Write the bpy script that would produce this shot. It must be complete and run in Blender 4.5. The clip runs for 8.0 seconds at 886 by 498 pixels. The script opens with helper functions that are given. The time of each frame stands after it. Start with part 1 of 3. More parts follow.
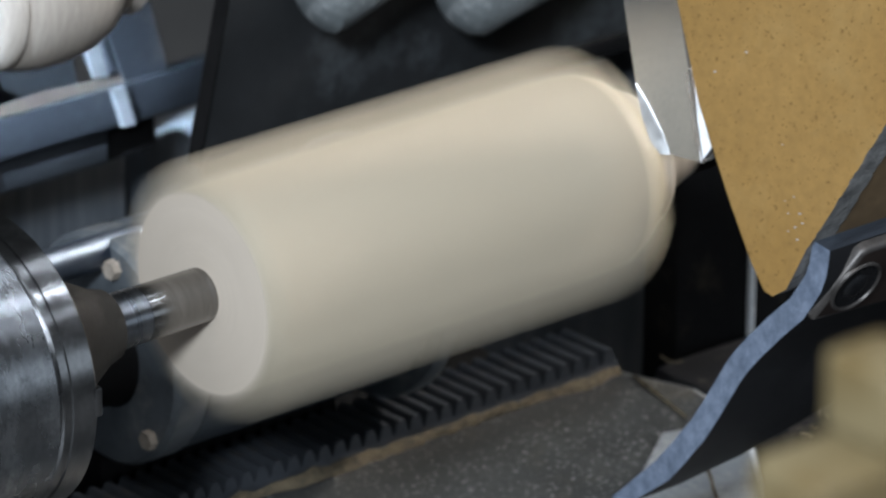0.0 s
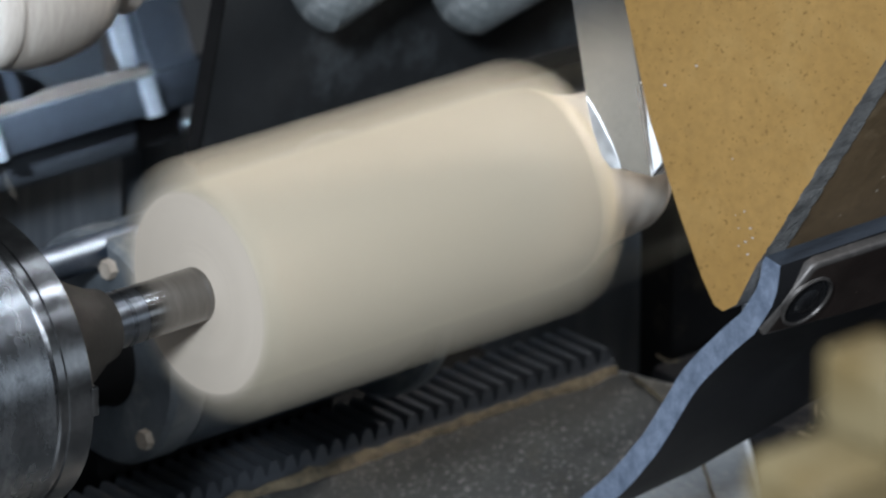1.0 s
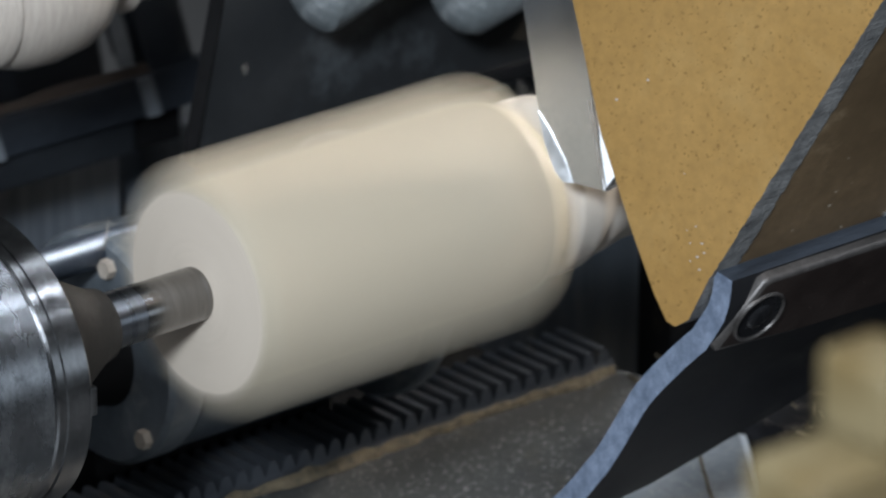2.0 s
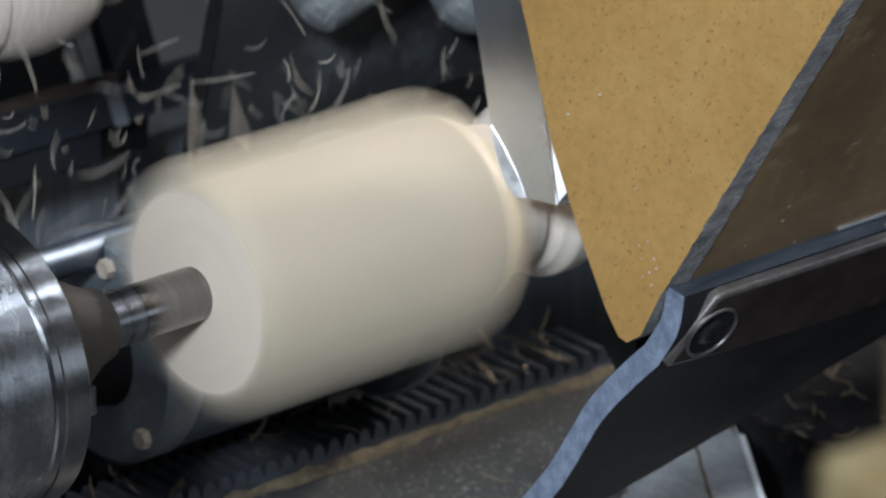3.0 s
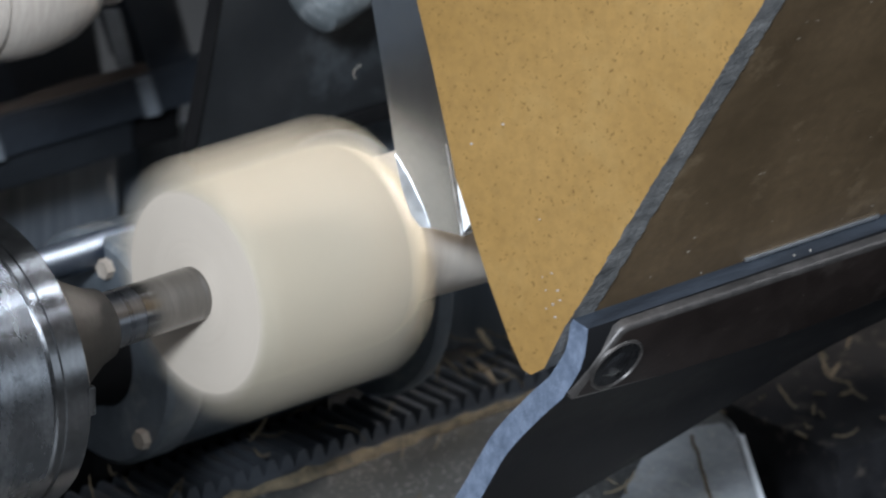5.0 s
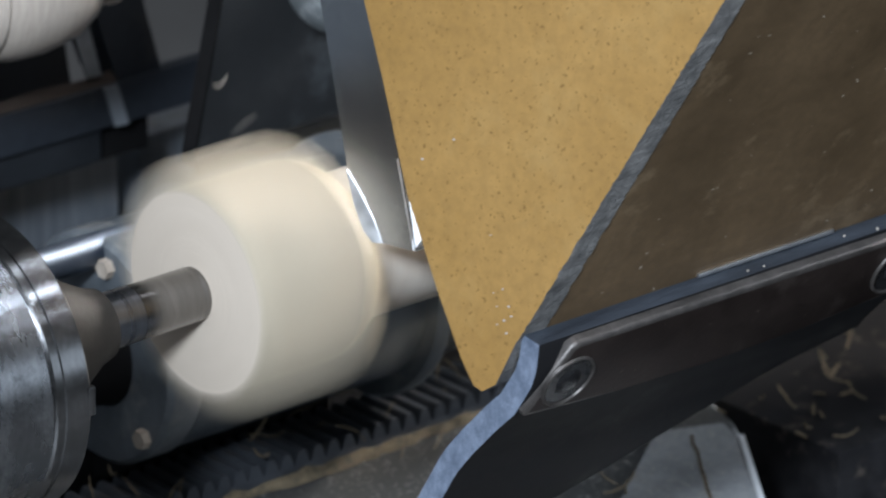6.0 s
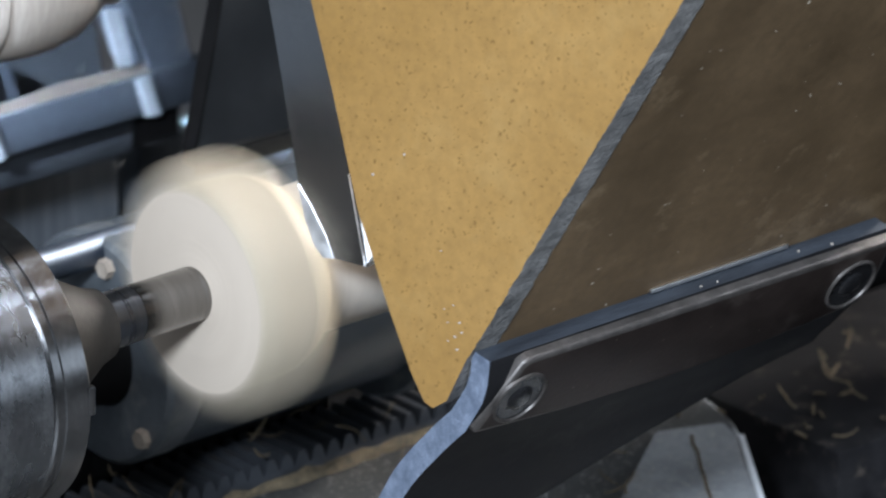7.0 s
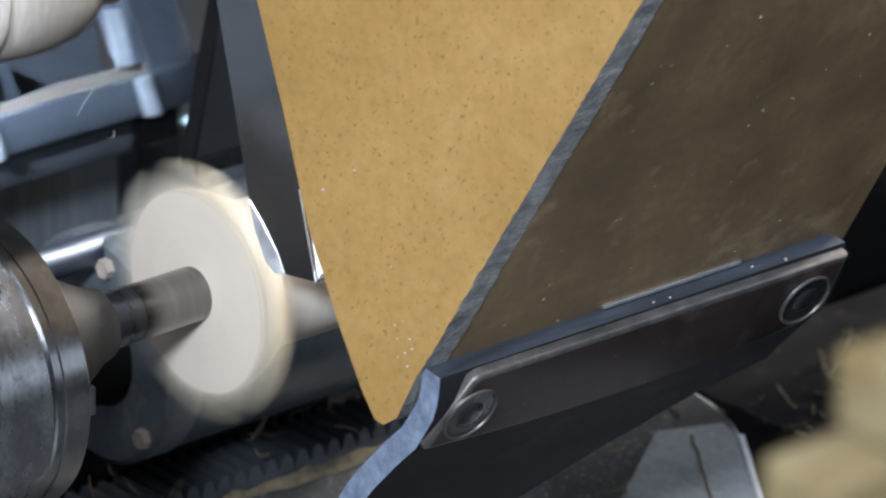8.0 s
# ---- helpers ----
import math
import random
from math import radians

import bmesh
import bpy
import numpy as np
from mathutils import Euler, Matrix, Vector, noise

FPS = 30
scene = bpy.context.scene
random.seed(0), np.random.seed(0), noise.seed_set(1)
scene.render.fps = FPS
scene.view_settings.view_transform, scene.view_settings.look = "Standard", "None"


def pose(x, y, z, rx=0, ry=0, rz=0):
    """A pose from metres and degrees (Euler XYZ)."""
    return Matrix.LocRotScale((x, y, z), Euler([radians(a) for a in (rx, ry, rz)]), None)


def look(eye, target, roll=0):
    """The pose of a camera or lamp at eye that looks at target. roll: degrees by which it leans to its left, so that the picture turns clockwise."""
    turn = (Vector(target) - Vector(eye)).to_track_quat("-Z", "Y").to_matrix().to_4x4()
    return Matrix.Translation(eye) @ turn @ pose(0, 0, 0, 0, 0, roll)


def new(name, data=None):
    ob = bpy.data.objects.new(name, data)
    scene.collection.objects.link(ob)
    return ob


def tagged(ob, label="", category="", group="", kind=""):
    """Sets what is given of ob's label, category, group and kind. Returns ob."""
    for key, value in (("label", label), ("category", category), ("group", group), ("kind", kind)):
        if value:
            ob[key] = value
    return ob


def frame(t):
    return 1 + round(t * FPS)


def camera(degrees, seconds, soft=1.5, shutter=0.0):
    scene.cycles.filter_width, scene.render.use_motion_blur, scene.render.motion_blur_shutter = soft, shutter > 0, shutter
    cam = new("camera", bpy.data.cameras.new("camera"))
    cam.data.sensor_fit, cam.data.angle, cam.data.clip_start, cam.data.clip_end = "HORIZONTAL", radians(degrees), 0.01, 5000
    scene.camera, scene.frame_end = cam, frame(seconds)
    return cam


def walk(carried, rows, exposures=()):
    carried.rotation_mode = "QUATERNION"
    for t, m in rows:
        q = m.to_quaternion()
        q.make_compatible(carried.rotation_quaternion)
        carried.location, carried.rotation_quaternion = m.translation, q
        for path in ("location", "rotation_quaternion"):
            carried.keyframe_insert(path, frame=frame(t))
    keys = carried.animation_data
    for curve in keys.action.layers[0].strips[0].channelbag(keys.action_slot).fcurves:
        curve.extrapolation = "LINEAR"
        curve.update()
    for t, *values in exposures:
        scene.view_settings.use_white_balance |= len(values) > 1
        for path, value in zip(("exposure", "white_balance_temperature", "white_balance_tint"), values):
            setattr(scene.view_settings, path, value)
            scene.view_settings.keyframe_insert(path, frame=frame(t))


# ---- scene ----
# Camera: a long lens on a stand in front of the lathe; it settles by a twentieth of a degree at the start.
EYE = Vector((-1.2840, -1.6541, 0.8812))
AHEAD = Vector((0.59517, 0.70694, -0.38212))
RIGHT = Vector((0.76499, -0.64404, 0.0))
DOWN = Vector((-0.24610, -0.29232, -0.92411))


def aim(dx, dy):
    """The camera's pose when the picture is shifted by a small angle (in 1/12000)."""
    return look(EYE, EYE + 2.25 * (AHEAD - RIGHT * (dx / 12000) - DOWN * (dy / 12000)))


cam = camera(7.476, 8.0, soft=2.1, shutter=1.0)
cam.data.dof.use_dof = True
cam.data.dof.focus_distance = 2.20
cam.data.dof.aperture_fstop = 20.0
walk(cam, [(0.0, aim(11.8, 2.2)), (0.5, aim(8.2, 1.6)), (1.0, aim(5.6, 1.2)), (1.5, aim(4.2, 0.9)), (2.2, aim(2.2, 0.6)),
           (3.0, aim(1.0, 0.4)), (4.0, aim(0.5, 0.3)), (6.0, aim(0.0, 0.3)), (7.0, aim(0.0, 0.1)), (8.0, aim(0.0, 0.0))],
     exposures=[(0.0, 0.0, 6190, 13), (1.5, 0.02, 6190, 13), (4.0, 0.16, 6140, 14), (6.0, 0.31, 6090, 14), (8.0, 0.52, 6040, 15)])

# ---- world and light ----
world = bpy.data.worlds.new("workshop_air")
scene.world = world
world.use_nodes = True
world.node_tree.nodes["Background"].inputs[0].default_value = (0.55, 0.62, 0.72, 1)
world.node_tree.nodes["Background"].inputs[1].default_value = 0.05


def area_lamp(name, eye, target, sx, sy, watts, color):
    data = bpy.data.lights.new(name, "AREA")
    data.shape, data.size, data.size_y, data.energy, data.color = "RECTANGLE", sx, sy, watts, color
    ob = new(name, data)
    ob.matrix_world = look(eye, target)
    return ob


# Key lamp implied by the shaft's shadow, then added front and overhead fills.
LAMPS = [((-2.00, -1.60, 1.60), (0.05, 0.0, 0.0), 0.45, 0.40, 112, (0.84, 0.94, 1.0)),
         ((-0.35, -3.2, 0.55), (0.1, 0.0, 0.0), 1.6, 1.2, 13, (0.80, 0.92, 1.0)),
         ((-0.20, -0.75, 1.85), (0.10, 0.0, 0.0), 1.0, 0.3, 9, (1.0, 0.96, 0.91))]
for lamp_row in LAMPS:
    area_lamp("key_fill_light", *lamp_row)
# Unseen side fill, added so the steel has something bright to reflect.
area_lamp("side_fill", (2.6, -3.6, 0.55), (0.0, 0.0, 0.0), 1.2, 1.1, 5, (0.80, 0.92, 1.0))
# unseen strip lamps in rows under the ceiling, added for streaks on the steel
for tx, ty, watts in ((-0.9, -1.5, 3.2), (0.5, -1.5, 3.2), (-0.9, -2.6, 3.2), (0.5, -2.6, 3.2), (-1.9, -0.3, 3.2), (-0.6, 0.9, 3.2), (1.9, -1.9, 3.2), (1.35, -0.15, 3.2), (1.7, -1.0, 11.0)):
    area_lamp("steel_streak_light", (tx, ty, 1.93), (tx, ty + 0.001, 0.0), 1.2, 0.05, watts, (0.87, 0.95, 1.0))
# an unseen narrow spot, added to brighten the neighbouring station's frame
frame_spot = area_lamp("frame_spot", (-1.0, -0.05, 0.75), (0.135, 0.285, -0.055), 0.06, 0.06, 0.56, (0.72, 0.87, 1.0))
frame_spot.data.spread = radians(7)
# an unseen warm fill, added along the axis to brighten the fresh cut
shoulder_lamp = area_lamp("shoulder_fill", (2.0, 0.0, 1.0), (0.10, 0.0, 0.03), 0.25, 0.25, 2.6, (1.0, 0.93, 0.80))
shoulder_lamp.data.spread = radians(40)


# ---- materials ----
def node_mat(name):
    m = bpy.data.materials.new(name)
    m.use_nodes = True
    nt = m.node_tree
    return m, nt, nt.nodes, nt.links, nt.nodes["Principled BSDF"]


def coords(nt, scale=(1, 1, 1)):
    tc = nt.nodes.new("ShaderNodeTexCoord")
    mp = nt.nodes.new("ShaderNodeMapping")
    mp.inputs["Scale"].default_value = scale
    nt.links.new(tc.outputs["Object"], mp.inputs["Vector"])
    return mp.outputs["Vector"]


def noise_tex(nt, vec, scale, detail=4, rough=0.6):
    n = nt.nodes.new("ShaderNodeTexNoise")
    n.inputs["Scale"].default_value, n.inputs["Detail"].default_value, n.inputs["Roughness"].default_value = scale, detail, rough
    nt.links.new(vec, n.inputs["Vector"])
    return n.outputs["Fac"]


def ramp(nt, fac, stops):
    r = nt.nodes.new("ShaderNodeValToRGB")
    el = r.color_ramp.elements
    while len(el) < len(stops):
        el.new(0.5)
    for e, (p, c) in zip(el, stops):
        e.position, e.color = p, (*c, 1)
    nt.links.new(fac, r.inputs["Fac"])
    return r.outputs["Color"]


def mix(nt, fac, a, b):
    n = nt.nodes.new("ShaderNodeMix")
    n.data_type = "RGBA"
    for sock, v in ((n.inputs["Factor"], fac), (n.inputs["A"], a), (n.inputs["B"], b)):
        if isinstance(v, (int, float)):
            sock.default_value = v
        elif isinstance(v, tuple):
            sock.default_value = (*v, 1)
        else:
            nt.links.new(v, sock)
    return n.outputs["Result"]


def bump(nt, fac, strength, dist, bsdf):
    b = nt.nodes.new("ShaderNodeBump")
    b.inputs["Strength"].default_value, b.inputs["Distance"].default_value = strength, dist
    nt.links.new(fac, b.inputs["Height"])
    nt.links.new(b.outputs["Normal"], bsdf.inputs["Normal"])


def surface(name, dark, light, rough=0.6, metal=0.0, big=30, fine=400, stretch=(1, 1, 1), dust=None, dust_amount=0.5, specks=None,
            speck_scale=900, speck_cut=0.7, relief=0.0003, relief_strength=0.3, rough_var=0.15, gloss=0.5):
    """A worn surface: a base tone varied at two scales, patches of dust and small specks, fine relief."""
    m, nt, nodes, links, bsdf = node_mat(name)
    vec = coords(nt, stretch)
    n1, n2 = noise_tex(nt, vec, big, 5), noise_tex(nt, vec, fine, 3)
    col = ramp(nt, n1, [(0.3, dark), (0.7, light)])
    mid = tuple((a + b) / 2 for a, b in zip(dark, light))
    col = mix(nt, ramp(nt, n2, [(0.35, (0, 0, 0)), (0.75, (0.5, 0.5, 0.5))]), col, tuple(c * 0.6 for c in mid))
    if dust:
        n3 = noise_tex(nt, coords(nt), big * 0.8, 8, 0.72)
        fac = ramp(nt, n3, [(0.62 - 0.3 * dust_amount, (0, 0, 0)), (0.80 - 0.2 * dust_amount, (1, 1, 1))])
        col = mix(nt, fac, col, dust)
    if specks:
        n4 = noise_tex(nt, coords(nt), speck_scale, 2, 0.5)
        fac = ramp(nt, n4, [(speck_cut, (0, 0, 0)), (speck_cut + 0.03, (1, 1, 1))])
        col = mix(nt, fac, col, specks)
    links.new(col, bsdf.inputs["Base Color"])
    rr = nodes.new("ShaderNodeMapRange")
    rr.inputs["To Min"].default_value, rr.inputs["To Max"].default_value = max(0.03, rough - rough_var), min(1, rough + rough_var)
    links.new(n1, rr.inputs["Value"])
    links.new(rr.outputs["Result"], bsdf.inputs["Roughness"])
    bsdf.inputs["Metallic"].default_value = metal
    bsdf.inputs["Specular IOR Level"].default_value = gloss
    if relief:
        bump(nt, n2, relief_strength, relief, bsdf)
    return m


WOOD = surface("pale_wood", (0.395, 0.334, 0.244), (0.455, 0.394, 0.296), 0.6, big=60, fine=700, stretch=(0.15, 1, 1), relief=0.0002)
END_GRAIN = surface("end_grain_wood", (0.50, 0.422, 0.340), (0.60, 0.516, 0.424), 0.7, big=120, fine=900, relief=0.0002)
WOOD_FRESH = surface("freshly_cut_wood", (0.60, 0.515, 0.360), (0.69, 0.605, 0.440), 0.40, big=60, fine=700, stretch=(0.15, 1, 1), relief=0.0002)
WOOD_TURNED = surface("turned_wood", (0.58, 0.52, 0.45), (0.66, 0.60, 0.52), 0.5, big=90, fine=600, stretch=(3, 0.3, 0.3), relief=0.0001)
WOOD_OTHER = surface("turned_beech", (0.37, 0.320, 0.272), (0.45, 0.396, 0.339), 0.45, big=90, fine=500, stretch=(3, 0.3, 0.3), relief=0.0001)
SHAVING = surface("wood_shaving", (0.36, 0.32, 0.265), (0.56, 0.505, 0.43), 0.7, big=300, fine=1500, relief=0.0001)
OLD_SHAVING = surface("dusty_shaving", (0.10, 0.077, 0.046), (0.21, 0.165, 0.105), 0.85, big=300, fine=1500, relief=0.0002)
BLOCK_WOOD = surface("block_wood", (0.090, 0.055, 0.013), (0.185, 0.148, 0.078), 0.6, big=80, fine=300, relief=0.0003)
CHUCK = surface("worn_bright_steel", (0.12, 0.125, 0.134), (0.48, 0.494, 0.515), 0.27, 1.0, big=44, fine=420, stretch=(1.3, 0.6, 0.6), dust=(0.05, 0.052, 0.055), dust_amount=0.40,
                specks=(0.60, 0.62, 0.64), speck_scale=240, speck_cut=0.74, relief=0.00012, relief_strength=0.25, rough_var=0.14)
RIM = surface("polished_steel_rim", (0.15, 0.15, 0.152), (0.33, 0.33, 0.335), 0.22, 1.0, big=60, fine=500, relief=0.0001)
CONE = surface("dusty_dark_steel", (0.018, 0.016, 0.0135), (0.038, 0.033, 0.028), 0.6, 0.1, big=60, fine=500, gloss=0.25)
SHAFT = surface("ground_steel", (0.20, 0.197, 0.195), (0.28, 0.276, 0.272), 0.22, 1.0, big=40, fine=900, stretch=(4, 0.2, 0.2), relief=0.00001, rough_var=0.06)
SHAFT_DARK = surface("blued_steel", (0.17, 0.18, 0.20), (0.26, 0.27, 0.29), 0.28, 1.0, big=40, fine=900, stretch=(4, 0.2, 0.2), relief=0.00002, rough_var=0.03)
KNIFE = surface("ground_tool_steel", (0.58, 0.59, 0.61), (0.70, 0.71, 0.72), 0.23, 1.0, big=30, fine=1200, stretch=(6, 1, 0.4), relief=0.00003, rough_var=0.06)
BEVEL = surface("honed_edge_steel", (0.80, 0.80, 0.80), (0.92, 0.92, 0.92), 0.35, 1.0, big=200, fine=2500, relief=0.0002)
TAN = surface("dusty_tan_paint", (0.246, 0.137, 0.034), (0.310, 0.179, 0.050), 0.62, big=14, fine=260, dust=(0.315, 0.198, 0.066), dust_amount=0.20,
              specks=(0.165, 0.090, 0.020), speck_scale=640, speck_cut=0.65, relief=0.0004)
# Darker copy of TAN: the shade on the hood's front is in the colour.
TAN_SHADE = surface("shaded_smeared_tan", (0.070, 0.045, 0.022), (0.142, 0.092, 0.046), 0.5, big=22, fine=240, dust=(0.25, 0.18, 0.105), dust_amount=0.2,
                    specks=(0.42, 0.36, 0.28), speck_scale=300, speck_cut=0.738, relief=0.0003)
BOARD_EDGE = surface("frayed_board_edge", (0.066, 0.065, 0.064), (0.22, 0.214, 0.204), 0.9, big=120, fine=700, relief=0.001, relief_strength=0.6)
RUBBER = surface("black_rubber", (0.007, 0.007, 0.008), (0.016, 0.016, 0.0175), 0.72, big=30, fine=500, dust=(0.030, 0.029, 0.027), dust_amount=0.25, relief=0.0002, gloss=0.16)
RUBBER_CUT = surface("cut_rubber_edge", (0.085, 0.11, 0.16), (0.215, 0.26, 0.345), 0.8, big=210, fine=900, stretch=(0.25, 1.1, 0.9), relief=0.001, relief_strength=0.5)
# Cut top of the rubber; its bluish sheen is put into the colour.
RUBBER_TOP = surface("rubber_top_sheen", (0.010, 0.013, 0.018), (0.055, 0.066, 0.084), 0.5, big=110, fine=800, stretch=(0.22, 1, 1), relief=0.0006, relief_strength=0.5)
BAR = surface("browned_steel_bar", (0.014, 0.0095, 0.0082), (0.034, 0.0245, 0.0208), 0.5, 0.2, big=40, fine=500, dust=(0.07, 0.057, 0.05), dust_amount=0.12,
              specks=(0.30, 0.25, 0.2), speck_scale=600, speck_cut=0.76, relief=0.0003, gloss=0.2)
BAR_EDGE = surface("rubbed_steel_edge", (0.045, 0.041, 0.038), (0.12, 0.108, 0.10), 0.42, 0.6, big=120, fine=700, relief=0.0004)
SCREW = surface("black_screw_steel", (0.006, 0.006, 0.007), (0.015, 0.015, 0.016), 0.25, 0.1, big=80, fine=600, gloss=0.3)
BED = surface("dusty_cast_iron", (0.025, 0.026, 0.026), (0.066, 0.069, 0.068), 0.45, 0.2, big=28, fine=300, dust=(0.11, 0.095, 0.068), dust_amount=0.2,
              specks=(0.24, 0.24, 0.23), speck_scale=560, speck_cut=0.62, relief=0.0006)
BRACKET = surface("oily_cast_iron", (0.008, 0.008, 0.009), (0.022, 0.0215, 0.023), 0.6, 0.1, big=110, fine=500, dust=(0.12, 0.10, 0.08), dust_amount=0.20, gloss=0.15)
BED_LIT = surface("lit_bed_iron", (0.20, 0.212, 0.22), (0.42, 0.438, 0.452), 0.34, 0.3, big=30, fine=300, dust=(0.20, 0.16, 0.10), dust_amount=0.25, specks=(0.40, 0.40, 0.38), speck_scale=420, speck_cut=0.62, relief=0.0003)
# Highlight along the bed arris put into a bright colour; also on the seam.
EDGE_HIGHLIGHT = surface("pale_edge_highlight", (0.58, 0.60, 0.62), (0.80, 0.82, 0.84), 0.4, 0.2, big=80, fine=500)
RACK = surface("greasy_rack_steel", (0.036, 0.040, 0.047), (0.090, 0.098, 0.112), 0.45, 0.3, big=70, fine=600, dust=(0.10, 0.08, 0.055), dust_amount=0.2)
SAWDUST = surface("packed_sawdust", (0.034, 0.027, 0.017), (0.185, 0.143, 0.084), 0.95, big=260, fine=1200, relief=0.001, relief_strength=0.7)
CURTAIN = surface("smeared_black_sheet", (0.011, 0.012, 0.0128), (0.023, 0.0243, 0.0256), 0.5, big=19, fine=200, dust=(0.066, 0.075, 0.080), dust_amount=0.30,
                  specks=(0.22, 0.23, 0.24), speck_scale=110, speck_cut=0.77, relief=0.0003, gloss=0.3)
DARK = surface("oily_black_iron", (0.004, 0.004, 0.0045), (0.010, 0.0095, 0.0095), 0.82, 0.1, big=25, fine=300, dust=(0.045, 0.037, 0.026), dust_amount=0.12, gloss=0.12)
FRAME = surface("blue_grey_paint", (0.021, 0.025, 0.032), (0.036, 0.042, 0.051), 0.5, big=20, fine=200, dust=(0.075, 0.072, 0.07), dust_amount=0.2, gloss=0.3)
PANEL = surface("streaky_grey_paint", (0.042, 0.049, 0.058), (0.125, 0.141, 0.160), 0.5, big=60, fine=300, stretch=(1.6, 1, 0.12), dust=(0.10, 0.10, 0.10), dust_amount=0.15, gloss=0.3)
# Darker copy of FRAME; shade below and behind the beam is in the colour.
FRAME_UNDER = surface("shaded_grey_paint", (0.010, 0.012, 0.015), (0.018, 0.021, 0.025), 0.6, big=20, fine=200)
PALE_STRIP = surface("grey_enamel", (0.15, 0.164, 0.18), (0.21, 0.226, 0.245), 0.35, big=60, fine=300)
BARREL = surface("blue_grey_enamel", (0.045, 0.055, 0.066), (0.080, 0.093, 0.106), 0.34, big=30, fine=250, dust=(0.14, 0.135, 0.125), dust_amount=0.15)
BOLT_DUST = surface("sawdust_in_bolts", (0.30, 0.25, 0.20), (0.42, 0.36, 0.30), 0.9, big=200, fine=900)
ROD = surface("highlight_blue_steel", (0.10, 0.125, 0.17), (0.16, 0.195, 0.25), 0.46, 1.0, big=60, fine=400, relief=0.0001)
HOUSING = surface("scuffed_grey_casting", (0.075, 0.086, 0.096), (0.15, 0.165, 0.178), 0.40, 0.1, big=30, fine=250, dust=(0.30, 0.29, 0.26), dust_amount=0.15)
DUSTY_IRON = surface("dust_coated_iron", (0.080, 0.092, 0.095), (0.165, 0.178, 0.182), 0.9, 0.0, big=110, fine=500, dust=(0.30, 0.315, 0.315), dust_amount=0.3, relief=0.001,
                     relief_strength=0.6)
PALE_DUST = surface("pale_wood_dust", (0.030, 0.022, 0.0175), (0.054, 0.041, 0.033), 0.95, big=120, fine=900, relief=0.0008, relief_strength=0.6)
CRUMB = surface("white_sawdust", (0.30, 0.265, 0.225), (0.44, 0.40, 0.355), 0.9, big=300, fine=900)
WALL = surface("workshop_plaster", (0.27, 0.27, 0.26), (0.36, 0.36, 0.35), 0.85, big=3, fine=60)
FLOOR = surface("workshop_concrete", (0.13, 0.125, 0.12), (0.20, 0.19, 0.18), 0.8, big=3, fine=60)


# ---- mesh helpers ----
def finish(bm, smooth=40):
    bmesh.ops.recalc_face_normals(bm, faces=bm.faces)
    for f in bm.faces:
        f.smooth = True
    lim = radians(smooth)
    for e in bm.edges:
        e.smooth = len(e.link_faces) == 2 and e.calc_face_angle(0) < lim
    return bm


def part(name, bm, material, parent=None, label=""):
    me = bpy.data.meshes.new(name)
    finish(bm).to_mesh(me)
    bm.free()
    for m in material if isinstance(material, (list, tuple)) else (material,):
        me.materials.append(m)
    ob = new(name, me)
    if parent:
        ob.parent = parent
    if label:
        tagged(ob, label)
    return ob


def thing(name, label, category, group="", at=None, kind=""):
    ob = new(name)
    ob.empty_display_size = 0.02
    if at:
        ob.matrix_world = at
    return tagged(ob, label, category, group, kind)


def box_bm(lo, hi, bevel=0.002, segs=2):
    bm = bmesh.new()
    bmesh.ops.create_cube(bm, size=1)
    lo, hi = Vector(lo), Vector(hi)
    for v in bm.verts:
        v.co = Vector([(lo[i] + hi[i]) / 2 + v.co[i] * (hi[i] - lo[i]) for i in range(3)])
    if bevel:
        bmesh.ops.bevel(bm, geom=list(bm.edges), offset=bevel, segments=segs, affect="EDGES", profile=0.6)
    return bm


def lathe_bm(profile, seg=64):
    """A closed turned body about the x axis from (x, radius) pairs."""
    bm = bmesh.new()
    rings = []
    for x, r in profile:
        rings.append([bm.verts.new((x, r * math.cos(2 * math.pi * i / seg), r * math.sin(2 * math.pi * i / seg))) for i in range(seg)])
    for a, b in zip(rings, rings[1:]):
        for i in range(seg):
            j = (i + 1) % seg
            bm.faces.new((a[i], a[j], b[j], b[i]))
    bm.faces.new(rings[0])
    bm.faces.new(rings[-1])
    return bm


def slab_bm(points, offset):
    """A flat polygon given thickness by an offset vector."""
    bm = bmesh.new()
    a = [bm.verts.new(p) for p in points]
    b = [bm.verts.new(Vector(p) + Vector(offset)) for p in points]
    front = bm.faces.new(a)
    bm.faces.new(b)
    sides = []
    for i in range(len(a)):
        j = (i + 1) % len(a)
        sides.append(bm.faces.new((a[i], a[j], b[j], b[i])))
    return bm, front, sides


# ---- the room ----
def room():
    t = 0.12
    def wall(name, lo, hi, mat, label, cat):
        tagged(part(name, box_bm(lo, hi, 0), mat), label, cat, kind="structure")
    wall("floor", (-4, -4, -1.12), (4, 4, -1.0), FLOOR, "grey concrete workshop floor", "floor")
    wall("ceiling", (-4, -4, 2.0), (4, 4, 2.12), WALL, "plain pale workshop ceiling", "ceiling")
    wall("wall_north", (-4, 4, -1.0), (4, 4 + t, 2.0), WALL, "plain plastered workshop wall", "wall")
    wall("wall_south", (-4, -4 - t, -1.0), (4, -4, 2.0), WALL, "plain plastered workshop wall", "wall")
    wall("wall_east", (4, -4, -1.0), (4 + t, 4, 2.0), WALL, "plain plastered workshop wall", "wall")
    wall("wall_west", (-4 - t, -4, -1.0), (-4, 4, 2.0), WALL, "plain plastered workshop wall", "wall")


# ---- the lathe bed and its rack ----
BED_Z = -0.135
BED_END = 0.275
